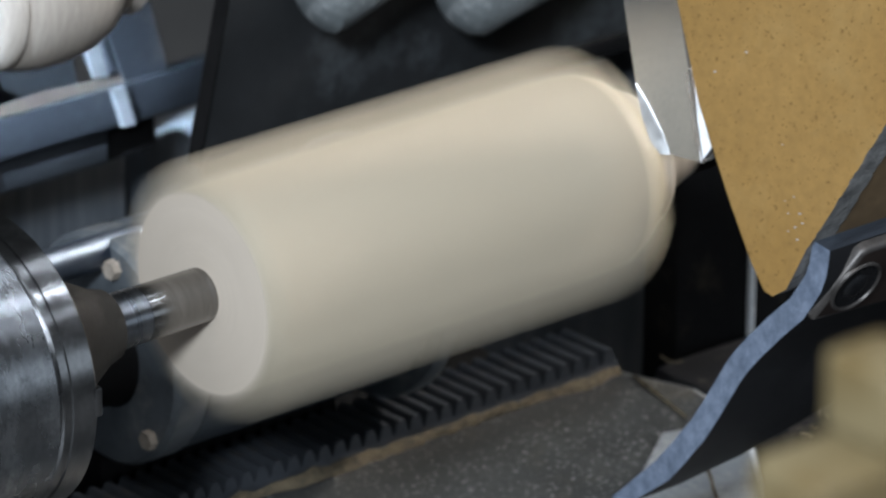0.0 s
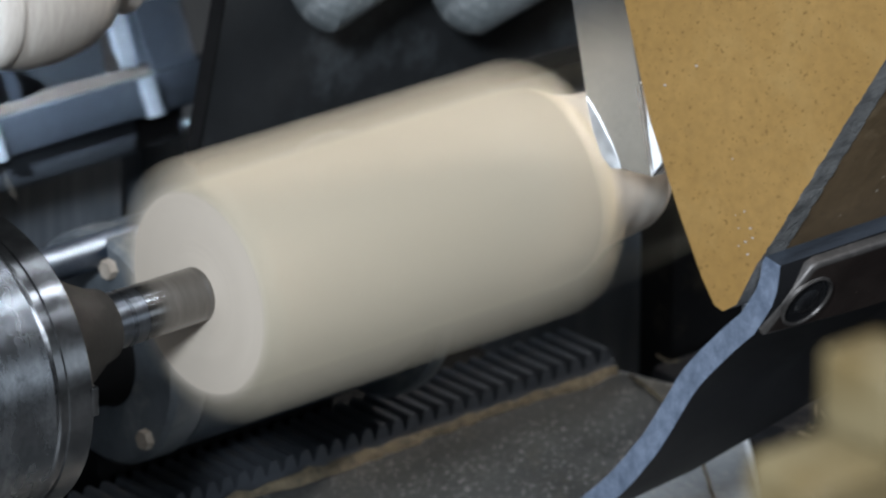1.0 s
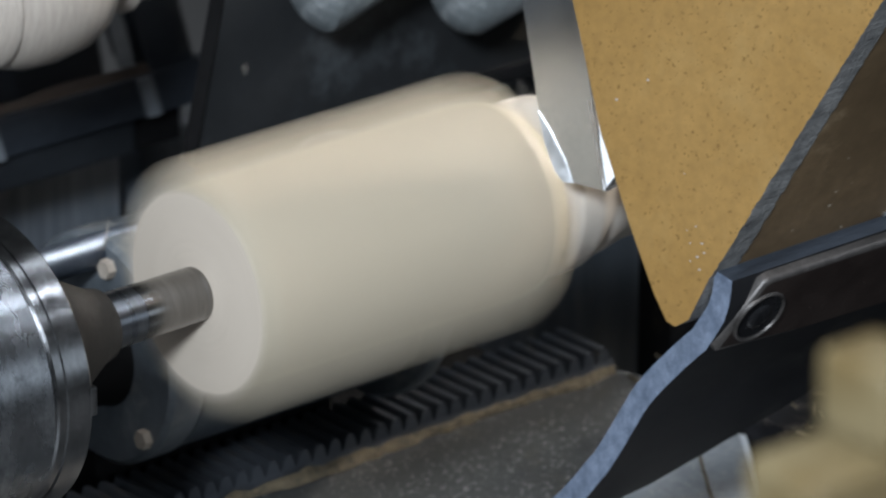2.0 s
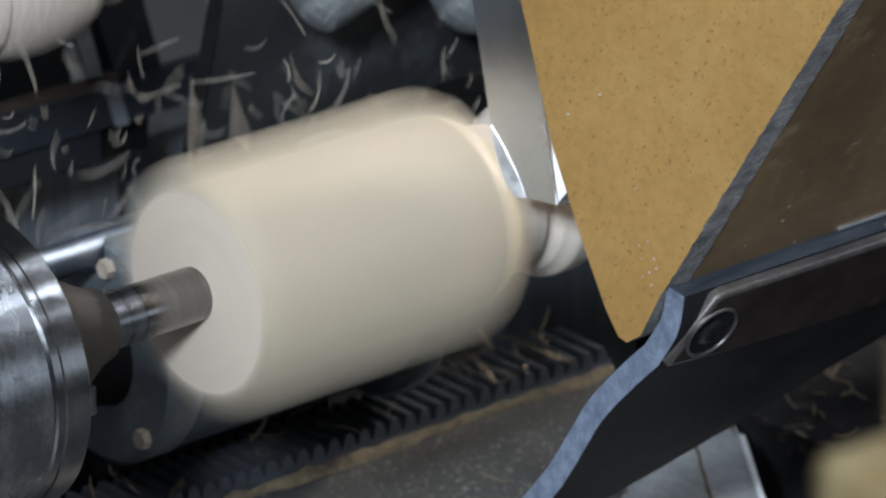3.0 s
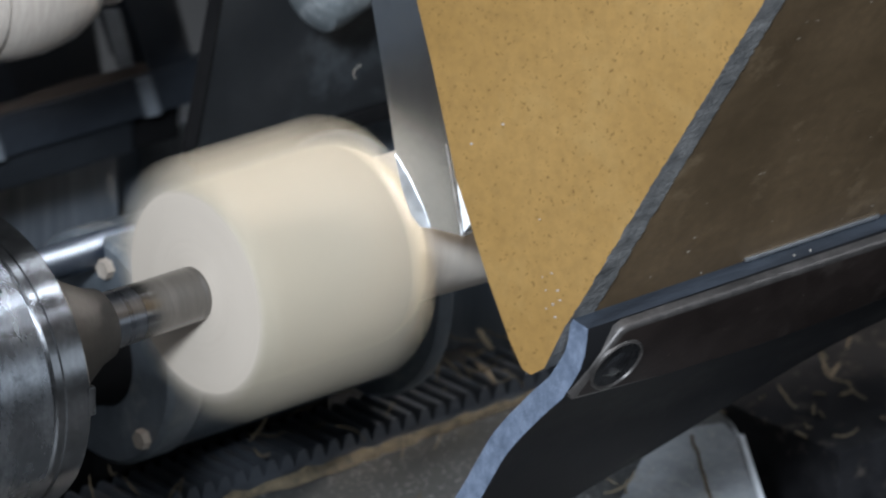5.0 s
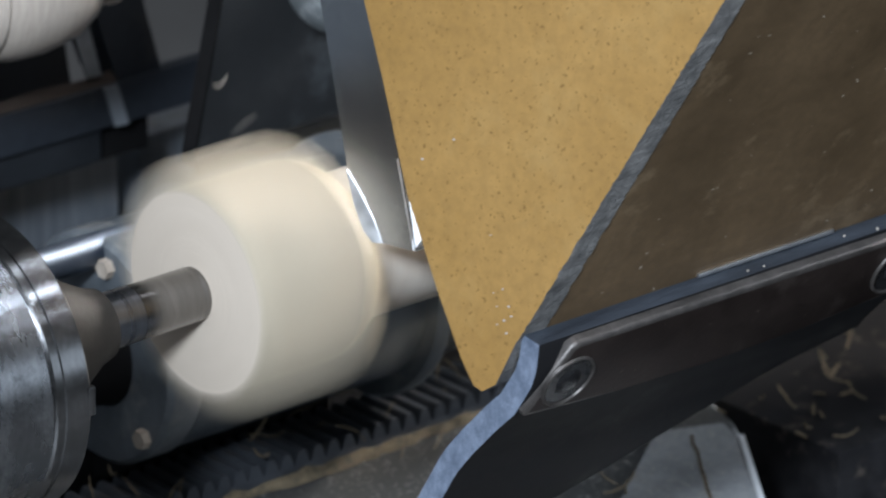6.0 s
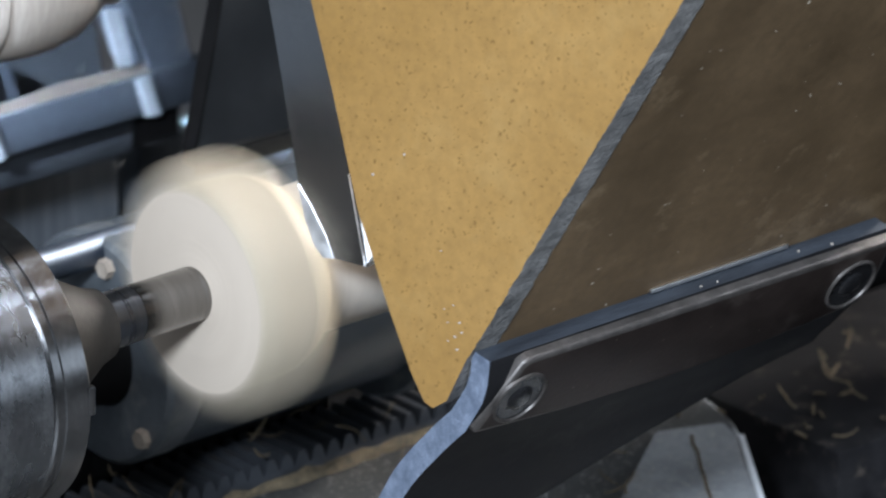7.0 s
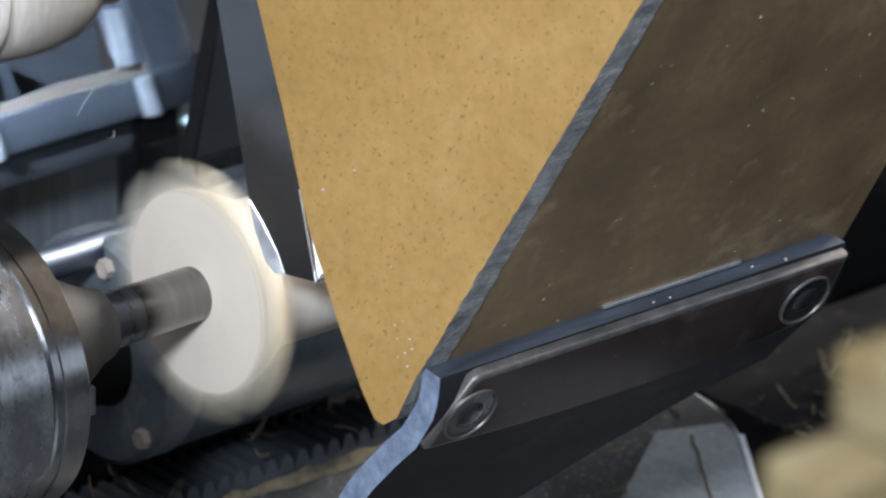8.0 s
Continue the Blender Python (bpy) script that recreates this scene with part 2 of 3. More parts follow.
RACK_Y = 0.092


def bed():
    root = thing("lathe_bed", "dark dusty cast iron lathe bed with pale specks", "lathe bed")
    top = [(-0.9, -0.20), (0.125, -0.20), (0.2369, -0.0271), (0.2666, 0.0158), (0.2712, 0.0313), (0.2797, 0.0458), (0.2830, 0.0640), (BED_END - 0.002, RACK_Y + 0.002), (-0.9, RACK_Y + 0.002)]
    bm, face, _ = slab_bm([(x, y, BED_Z) for x, y in top], (0, 0, -0.12))
    bev = bmesh.ops.bevel(bm, geom=[e for e in bm.edges if any(f == face for f in e.link_faces)], offset=0.0022, segments=2, affect="EDGES", profile=0.5)
    for f in bev["faces"]:
        f.material_index = 1
    part("bed_casting", bm, [BED, EDGE_HIGHLIGHT], root)
    # Slab added for the lit bed end; its brightness is in the colour.
    bm, _, _ = slab_bm([(x, y, BED_Z + 0.0006) for x, y in ((0.10, -0.19), (0.126, -0.19), (0.2335, -0.0285), (0.2640, 0.0150), (0.2690, 0.0300), (0.2450, 0.040), (0.19, 0.0), (0.12, -0.09))], (0, 0, -0.004))
    part("lit_bed_patch", bm, BED_LIT, root, "pale dusty slab standing in for the lit end of the bed")
    # Thin strip added to carry the highlight of the bed's end arris.
    edge = [(0.1232, -0.1935), (0.2365, -0.0270), (0.2662, 0.0155)]
    inner = [(0.1216, -0.1920), (0.2347, -0.0258), (0.2646, 0.0170)]
    bm, _, _ = slab_bm([(x, y, BED_Z + 0.0016) for x, y in edge + inner[::-1]], (0, 0, -0.0025))
    part("highlight_strip", bm, EDGE_HIGHLIGHT, root, "strip painted bright as the highlight along the bed end")
    rust = [(0.2520 - 0.040 * k / 9 + 0.0012 * noise.noise((k * 1.7, 0, 0)), 0.0285 - 0.057 * k / 9) for k in range(10)]
    bm, _, _ = slab_bm([(x + 0.0007, y, BED_Z + 0.0012) for x, y in rust] + [(x - 0.0007, y, BED_Z + 0.0012) for x, y in rust[::-1]], (0, 0, -0.001))
    part("rust_streak", bm, SAWDUST, root, "brown streak of rust and dust")
    part("rear_rail", box_bm((-0.9, RACK_Y + 0.034, BED_Z - 0.12), (BED_END, RACK_Y + 0.09, BED_Z - 0.018), 0.004), DARK, root, "black oily rear rail")
    part("pedestal", box_bm((-0.8, -0.16, -1.0), (0.2, 0.16, BED_Z - 0.121), 0.01), DARK, root)
    # a low ridge of sawdust along the foot of the rack
    bm = bmesh.new()
    n = 150
    rows = []
    for i in range(n + 1):
        x = -0.30 + (BED_END + 0.294) * i / n
        w = 0.0022 + 0.0040 * noise.noise((x * 45, 0.3, 0)) + 0.0035 * noise.noise((x * 190, 4, 0))
        h = 0.0032 + 0.0020 * noise.noise((x * 120, 9, 0))
        rows.append([bm.verts.new((x, RACK_Y - max(0.0015, w) * k, BED_Z + 0.0004 + max(0.0006, h) * (1 - k * k))) for k in (0, 0.35, 0.7, 1.0)])
    for a, b in zip(rows, rows[1:]):
        for k in range(3):
            bm.faces.new((a[k], a[k + 1], b[k + 1], b[k]))
    for k in range(14):
        f = k / 13
        c = Vector((0.2715, 0.0860, BED_Z + 0.0005)).lerp(Vector((0.2608, 0.0441, BED_Z + 0.0005)), f)
        w = 0.0011 + 0.0007 * noise.noise((k * 0.9, 2, 5))
        row = [bm.verts.new(c + Vector((dx * w, 0, h))) for dx, h in ((-1, 0), (0, 0.0008), (1, 0))]
        if k:
            bm.faces.new((last[0], last[1], row[1], row[0]))
            bm.faces.new((last[1], last[2], row[2], row[1]))
        last = row
    tagged(part("sawdust_ridge", bm, SAWDUST), "packed brown sawdust lying along the rack", "sawdust", kind="stuff")


def rack():
    root = thing("gear_rack", "dark greasy straight gear rack with dusty teeth", "gear rack")
    pitch, w, z0 = 0.00722, 0.029, BED_Z - 0.002
    part("rack_body", box_bm((-0.30, RACK_Y + 0.0025, z0 - 0.01), (BED_END - 0.004, RACK_Y + w - 0.0005, z0 + 0.0065), 0.0008), RACK, root)
    bm, _, _ = slab_bm([(-0.0033, 0, 0), (0.0033, 0, 0), (0.0025, 0, 0.0030), (0.0014, 0, 0.0054), (0, 0, 0.0058), (-0.0014, 0, 0.0054), (-0.0025, 0, 0.0030)], (0, w - 0.003, 0))
    first = part("tooth", bm, RACK, root)
    n = 0
    x = -0.297
    while x < BED_END - 0.008:
        ob = first if n == 0 else new("tooth", first.data)
        ob.parent = root
        ob.location = (x, RACK_Y + 0.0025, z0 + 0.0063)
        x += pitch
        n += 1


# ---- the blank between the centres ----
R_IN, R_OUT = 0.0352, 0.0464
SPEED = 0.0212
CUT8 = 0.004          # where the full section ends at eight seconds
NEAR = 0.9867


def cut_x(t):
    return CUT8 + NEAR * SPEED * (8.0 - t)


def blank_outline(n=96):
    """A square section with well rounded corners, as (y, z)."""
    pts = []
    for k in range(n):
        a = 2 * math.pi * k / n
        turn = abs((a + math.pi / 4) % (math.pi / 2) - math.pi / 4) / (math.pi / 4)
        r = R_IN + (R_OUT - R_IN) * turn ** 2.1
        pts.append((r * math.cos(a), r * math.sin(a)))
    return pts


def tube_bm(x0, x1, outline, inner, round_end=0.0):
    """A tube of the blank's section; round_end eases the corners at its first face."""
    bm = bmesh.new()
    n = len(outline)
    hole = [tuple(Vector(p).normalized() * inner) for p in outline]
    stations = [(x0, hole)]
    if round_end:
        for k in range(6):
            a = math.pi / 2 * k / 5
            keep = 1 - 0.62 * (1 - math.sin(a))
            eased = []
            for p in outline:
                v = Vector(p)
                r = min(v.length, R_IN) - 0.0006 * (1 - math.sin(a)) + max(0.0, v.length - R_IN) * keep
                eased.append(tuple(v.normalized() * r))
            stations.append((x0 + round_end * (1 - math.cos(a)), eased))
    else:
        stations.append((x0, outline))
    stations += [(x1, outline), (x1, hole)]
    loops = [[bm.verts.new((x, y, z)) for y, z in pts] for x, pts in stations]
    for k in range(len(loops)):
        a, b = loops[k], loops[(k + 1) % len(loops)]
        for i in range(n):
            j = (i + 1) % n
            bm.faces.new((a[i], a[j], b[j], b[i]))
    return bm


RING_W, CORE_R = 0.001, 0.0326
RINGS = []


def workpiece():
    root = thing("wooden_blank", "pale square wooden blank with rounded corners spinning between centres", "wooden blank")
    outline = blank_outline()
    bm = tube_bm(0.0, CUT8 - 0.001, outline, 0.004, 0.0028)
    for f in bm.faces:
        if all(v.co.x < 1e-6 for v in f.verts):
            f.material_index = 1
    part("uncut_stock", bm, [WOOD, END_GRAIN], root)
    # the part of the stock that the knife takes off in these eight seconds, ring by ring
    first = None
    n = int(math.ceil((cut_x(0) - CUT8) / RING_W))
    for i in range(n):
        if first is None:
            first = part("stock_ring", tube_bm(0, RING_W, outline, CORE_R), WOOD, root)
            ob = first
        else:
            ob = new("stock_ring", first.data)
            ob.parent = root
        x = CUT8 - 0.001 + i * RING_W
        ob.location.x = x
        RINGS.append((ob, x))
    # the turned spindle left behind by the knife
    marks = [(0.002, 0.0258), (0.055, 0.0258), (0.095, 0.0260), (0.118, 0.0268), (0.127, 0.0270), (0.1335, 0.0262), (0.1350, 0.0248), (0.1375, 0.0248), (0.1395, 0.0285), (0.146, 0.0318),
             (0.153, 0.0316), (0.163, 0.0290), (0.178, 0.0268), (0.188, 0.0258), (0.1915, 0.0245), (0.193, 0.0215)]
    prof = []
    x = marks[0][0]
    while x < marks[-1][0]:
        k = max(i for i, m in enumerate(marks) if m[0] <= x + 1e-9)
        k = min(k, len(marks) - 2)
        f = (x - marks[k][0]) / (marks[k + 1][0] - marks[k][0])
        f = f * f * (3 - 2 * f)
        prof.append((x, marks[k][1] * (1 - f) + marks[k + 1][1] * f))
        x += 0.001
    prof += [(0.1935, 0.018), (0.2140, 0.012), (0.2142, 0.006)]
    part("turned_spindle", lathe_bm([(0.0019, 0.003)] + prof, 48), WOOD_TURNED, root, "smooth freshly turned pale spindle")
    # the rounded shoulder that travels with the knife
    bm = bmesh.new()
    loops = []
    stations = 16
    for k in range(stations + 1):
        a = k / stations * math.pi / 2
        x = -0.0045 + 0.0160 * math.sin(a)
        loops.append([bm.verts.new((x, *(Vector(p).normalized() * (0.0258 + (0.998 * Vector(p).length - 0.0258) * math.cos(a) ** 1.25)))) for p in outline])
    for p, q in zip(loops, loops[1:]):
        for i in range(len(p)):
            j = (i + 1) % len(p)
            bm.faces.new((p[i], p[j], q[j], q[i]))
    bm.faces.new(loops[0])
    bm.faces.new(loops[-1])
    shoulder = part("cut_shoulder", bm, WOOD_FRESH, root, "freshly cut rounded shoulder of the blank")
    return root, shoulder


def drive_spindle():
    root = thing("drive_spindle", "dark steel drive spindle that turns the blank", "spindle")
    part("mandrel", lathe_bm([(0.2145, 0.004), (0.216, 0.012), (0.80, 0.012), (0.80, 0.005)], 32), DARK, root)
    part("headstock_flange", lathe_bm([(0.80, 0.02), (0.801, 0.07), (0.83, 0.07), (0.832, 0.06), (0.95, 0.06), (0.95, 0.02)], 48), DARK, root)
    part("headstock", box_bm((0.95, -0.10, BED_Z - 0.3), (1.2, 0.12, 0.10), 0.01), DARK, root)


def tailstock():
    root = thing("tailstock_centre", "worn bright steel tailstock with a revolving centre", "tailstock")
    part("sleeve", lathe_bm([(-0.40, 0.045), (-0.40, 0.0512), (-0.130, 0.0512), (-0.129, 0.0500), (-0.1265, 0.0500), (-0.1255, 0.0514), (-0.098, 0.0514), (-0.0965, 0.0500)], 96), CHUCK, root)
    part("sleeve_ring", lathe_bm([(-0.0963, 0.044), (-0.0963, 0.0498), (-0.0955, 0.0506), (-0.0925, 0.0506), (-0.0921, 0.0512), (-0.0830, 0.0512), (-0.0822, 0.0504), (-0.0820, 0.0488),
                                  (-0.0835, 0.0470), (-0.0840, 0.038), (-0.087, 0.032)], 96), RIM, root, "polished steel end ring")
    bm = box_bm((-0.0838, -0.0514, -0.0040), (-0.0808, -0.0470, 0.0060), 0.0005)
    part("key", bm, RIM, root, "small steel key at the rim")
    part("cone", lathe_bm([(-0.0860, 0.0300), (-0.078, 0.0285), (-0.058, 0.0205), (-0.046, 0.0138), (-0.0405, 0.0122), (-0.0395, 0.0100)], 64), CONE, root,
         "dusty dark cone of the revolving centre")
    part("collar", lathe_bm([(-0.0408, 0.006), (-0.0405, 0.0097), (-0.0275, 0.0097), (-0.0273, 0.009)], 48), SHAFT_DARK, root, "dark blued collar")
    part("shaft", lathe_bm([(-0.0274, 0.006), (-0.0272, 0.0095), (-0.0030, 0.0095), (-0.0026, 0.00935), (-0.0020, 0.00935), (-0.0016, 0.0095), (-0.0002, 0.0094), (0.0006, 0.0088), (0.0016, 0.003)], 48),
         SHAFT, root, "ground steel shaft")
    part("foot", box_bm((-0.38, -0.04, BED_Z + 0.0005), (-0.16, 0.04, -0.044), 0.004), HOUSING, root)


# ---- the travelling hood with the knife ----
def t1x(y, z):
    return (-0.0129 - 0.211 * y + 0.158 * z) / 0.965


def t2y(z):
    return -(0.0943 + 0.4247 * z) / 0.9053


def hood():
    root = thing("knife_carriage", "travelling chip hood with tan panels, rubber skirt and cutting knife", "knife carriage")
    # the panel across the axis, with a frayed front edge
    pts = []
    left = [(-0.0936, -0.0176), (-0.0900, -0.0165), (-0.0835, -0.0083), (-0.0714, 0.0107), (-0.0543, 0.040), (-0.0385, 0.0763), (-0.0232, 0.109), (0.031, 0.225)]
    for y, z in left:
        pts.append((y, z))
    n = 150
    rng = random.Random(4)
    for i in range(n + 1):
        z = 0.225 - (0.225 - 0.002) * i / n
        y = t2y(z) + 0.0002
        jag = 0.0011 * noise.noise((z * 330, 1, 0)) + 0.0014 * max(0, noise.noise((z * 210, 7, 0)) - 0.1)
        pts.append((y + abs(jag), z))
    pts.append((-0.0985, -0.014))
    bm, front, sides = slab_bm([(t1x(y, z), y, z) for y, z in pts], (0.0108, 0, 0))
    for i, f in enumerate(sides):
        f.material_index = 1
    bmesh.ops.triangulate(bm, faces=[f for f in bm.faces if len(f.verts) > 4])
    part("end_panel", bm, [TAN, BOARD_EDGE], root, "dusty tan painted board with a frayed grey edge")
    # the front panel, leaning out over the skirt
    nv = Vector((0, 0.9053, 0.4247)) * 0.006
    z0, z1 = -0.004, 0.225
    corners = [(t1x(t2y(z0), z0) + 0.0112, t2y(z0), z0), (0.200, t2y(z0), z0), (0.2065, t2y(0.03), 0.03), (0.235, t2y(z1), z1), (t1x(t2y(z1), z1) + 0.0112, t2y(z1), z1)]
    bm, _, _ = slab_bm([Vector(c) + nv * 0.12 for c in corners], nv)
    part("front_panel", bm, TAN_SHADE, root, "smeared tan front panel, its shade put into a darker brown")
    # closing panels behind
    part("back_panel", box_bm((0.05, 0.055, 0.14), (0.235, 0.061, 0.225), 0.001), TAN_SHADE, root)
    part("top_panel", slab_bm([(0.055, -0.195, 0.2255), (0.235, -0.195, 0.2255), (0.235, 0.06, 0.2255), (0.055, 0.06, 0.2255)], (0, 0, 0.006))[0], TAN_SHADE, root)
    # the rubber skirt: a thick sheet in an S curve, torn along its lower edge
    top = [(-0.1045, 0.0045), (-0.1030, -0.0060), (-0.0955, -0.0190), (-0.0839, -0.0301), (-0.0720, -0.0425), (-0.0629, -0.0538), (-0.0545, -0.0675), (-0.0460, -0.0809),
           (-0.0360, -0.0935), (-0.0257, -0.1052), (-0.0120, -0.1185), (-0.0034, -0.1265)]
    th = 0.0088
    prof = []
    for i, (y, z) in enumerate(top):
        a, b = top[max(0, i - 1)], top[min(len(top) - 1, i + 1)]
        d = Vector((b[0] - a[0], b[1] - a[1])).normalized()
        prof.append((Vector((y, z)), Vector((d.y, -d.x))))
    def at(s):
        s = max(0, min(0.9999, s)) * (len(prof) - 1)
        i, f = int(s), s - int(s)
        return prof[i][0].lerp(prof[i + 1][0], f), prof[i][1].lerp(prof[i + 1][1], f).normalized()
    bm = bmesh.new()
    nu, nvv = 60, 26
    grid = []
    for i in range(nu + 1):
        u = i / nu
        x = 0.0120 + 0.180 * u
        torn = 1.0 if 0 < u < 0.22 else 0.25
        length = min(1.0, 1.012 - 0.62 * u ** 0.64 + 0.2 * math.exp(-u / 0.09)) + (0.012 * noise.noise((x * 160, 2, 0)) + 0.01 * noise.noise((x * 600, 5, 0))) * (torn if i else 0)
        col = []
        for j in range(nvv + 1):
            p, nrm = at(length * j / nvv)
            thin = th * (1 - 0.5 * max(0, length * j / nvv - 0.8) / 0.2)
            wob = 0.0006 * noise.noise((0.5, p.y * 160, 3)) if i == 0 else 0
            col.append((bm.verts.new((x + wob, p.x, p.y)), bm.verts.new((x + wob, p.x + nrm.x * thin, p.y + nrm.y * thin))))
        grid.append(col)
    for i in range(nu):
        for j in range(nvv):
            a, b, c, d = grid[i][j], grid[i][j + 1], grid[i + 1][j + 1], grid[i + 1][j]
            for s in (0, 1):
                bm.faces.new((a[s], b[s], c[s], d[s]))
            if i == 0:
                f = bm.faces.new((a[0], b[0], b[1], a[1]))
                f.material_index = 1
            if i == nu - 1:
                bm.faces.new((d[0], c[0], c[1], d[1]))
        for j in (0, nvv):
            a, d = grid[i][j], grid[i + 1][j]
            bm.faces.new((a[0], d[0], d[1], a[1])).material_index = 2 if j == 0 else 0
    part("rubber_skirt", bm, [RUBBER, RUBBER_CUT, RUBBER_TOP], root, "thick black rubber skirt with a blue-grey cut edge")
    # the clamping bar with two countersunk screws
    O = Vector((0, -0.1049, -0.0258))
    V = Vector((0, -0.4247, 0.9053))
    N = Vector((0, -0.9053, -0.4247))
    X = Vector((1, 0, 0))
    def bp(x, v, h=0.0):
        return O + X * x + V * v + N * h
    shape = [(0.0130, 0.0), (0.055, -0.0026), (0.097, -0.0042), (0.140, -0.0034), (0.1800, -0.0010), (0.1895, 0.0125), (0.1905, 0.0285), (0.0265, 0.0300), (0.0235, 0.0285), (0.0120, 0.0020)]
    bm, face, sides = slab_bm([bp(x, v, 0.0) for x, v in shape], -N * 0.0042)
    for i, f in enumerate(sides):
        f.material_index = 1
    bev = bmesh.ops.bevel(bm, geom=[e for e in bm.edges if any(f == face for f in e.link_faces)], offset=0.0019, segments=3, affect="EDGES", profile=0.6)
    for f in bev["faces"]:
        f.material_index = 1
    bar = part("clamp_bar", bm, [BAR, BAR_EDGE], root, "browned steel clamping bar with rubbed edges")
    for x in (0.0275, 0.1765):
        m = Matrix((( *(-N),), (*X,), (*V,))).transposed().to_4x4()
        m.translation = bp(x, 0.0122, 0.0004)
        ring = lathe_bm([(0.0004, 0.0096), (-0.0004, 0.0099), (-0.0006, 0.0103), (-0.0003, 0.0108), (0.0008, 0.0110), (0.0008, 0.0096)], 40)
        bmesh.ops.transform(ring, matrix=m, verts=ring.verts)
        part("countersink", ring, BAR_EDGE, bar, "rubbed rim of a countersunk hole")
        sc = lathe_bm([(0.0002, 0.0096), (0.0009, 0.0080), (0.0013, 0.0062), (0.0006, 0.0056), (-0.0002, 0.0048), (-0.0007, 0.0035), (-0.0010, 0.0018), (-0.0010, 0.0005)], 40)
        bmesh.ops.transform(sc, matrix=m, verts=sc.verts)
        part("screw", sc, SCREW, bar, "black countersunk socket screw")
    # the knife: a flat bar, hollow ground at its end
    K = Vector((0.0248, -0.0350, 0.0083))
    up = Vector((0.0, 0.345, 0.9386)).normalized()
    back = Vector((0.96, 0.263, -0.097)).normalized()
    across = up.cross(back).normalized()
    if across.y < 0:
        across = -across
    def kp(a, u, b=0.0):
        return K + across * (1.16 * a) + up * u + back * b
    outline = [(0.0, 0.0), (0.0138, 0.0056), (0.0158, 0.0100), (0.0172, 0.0200), (0.0177, 0.0310), (0.0150, 0.0650), (0.0127, 0.1000), (0.0120, 0.16), (-0.004, 0.16), (-0.004, 0.06)]
    bm, _, _ = slab_bm([kp(a, u) for a, u in outline], back * 0.007)
    knife = part("knife", bm, KNIFE, root, "flat ground steel cutting knife")
    ground = ((0.0177, 0.0310, -0.0004), (0.0174, 0.0190, -0.0013), (0.0160, 0.0098, -0.0016), (0.0139, 0.0054, -0.0014), (0.0112, 0.0045, -0.0003), (0.0122, 0.0125, -0.0003), (0.0150, 0.0235, -0.0003))
    bm, _, _ = slab_bm([kp(*g) for g in ground], back * 0.005)
    bmesh.ops.triangulate(bm, faces=[f for f in bm.faces if len(f.verts) > 4])
    part("cutting_edge", bm, BEVEL, knife, "bright honed cutting edge")
    side = ((0.0008, 0.0002, -0.0004), (-0.0026, 0.0042, 0.0020), (-0.0030, 0.0330, 0.0020), (-0.0010, 0.0320, -0.0004))
    bm, _, _ = slab_bm([kp(*g) for g in side], back * 0.004)
    part("side_bevel", bm, BEVEL, knife, "bright side bevel")
    # flecks of sawdust stuck to the end panel
    for y, z, r in ((-0.0584, 0.0532, 0.0009), (-0.0696, 0.0626, 0.0008), (-0.0889, 0.0348, 0.0005), (-0.0963, 0.0182, 0.0006), (-0.0995, 0.0130, 0.0008), (-0.1010, 0.0100, 0.0007), (-0.0985, 0.0080, 0.0009), (-0.0960, 0.0060, 0.0006), (-0.1000, 0.0040, 0.0008), (-0.0950, 0.0120, 0.0005), (-0.0930, 0.0160, 0.0005)):
        bm = bmesh.new()
        bmesh.ops.create_icosphere(bm, subdivisions=2, radius=r)
        for v in bm.verts:
            v.co = Vector((v.co.x * 0.3, v.co.y, v.co.z * 0.8)) * (1 + 0.5 * noise.noise(v.co * 1500 + Vector((y * 900, z * 700, 0))) + 0.4 * noise.noise(v.co * 4000))
        bmesh.ops.scale(bm, vec=(1, 0.8, 0.62), verts=bm.verts)
        part("sawdust_fleck", bm, CRUMB, root, "pale fleck of sawdust").location = (t1x(y, z), y, z)
    # steel strip for the highlight under the front panel, sawdust crumbs on the ledge
    part("highlight_strip", box_bm((0.088, -0.1072, 0.0046), (0.150, -0.1056, 0.0062), 0.0004), BEVEL, root, "thin bright steel strip added as the panel's edge highlight")
    for k in range(4):
        r = rng.uniform(0.0003, 0.0006)
        bm = bmesh.new()
        bmesh.ops.create_icosphere(bm, subdivisions=1, radius=r)
        for v in bm.verts:
            v.co += Vector((rng.uniform(-1, 1), rng.uniform(-1, 1), rng.uniform(-1, 1))) * r * 0.4
        part("sawdust_crumb", bm, CRUMB, root, "pale crumb of sawdust").location = (0.02 + 0.16 * rng.random(), -0.1085 - 0.006 * rng.random(), 0.0047 + r * 0.5)
    return root


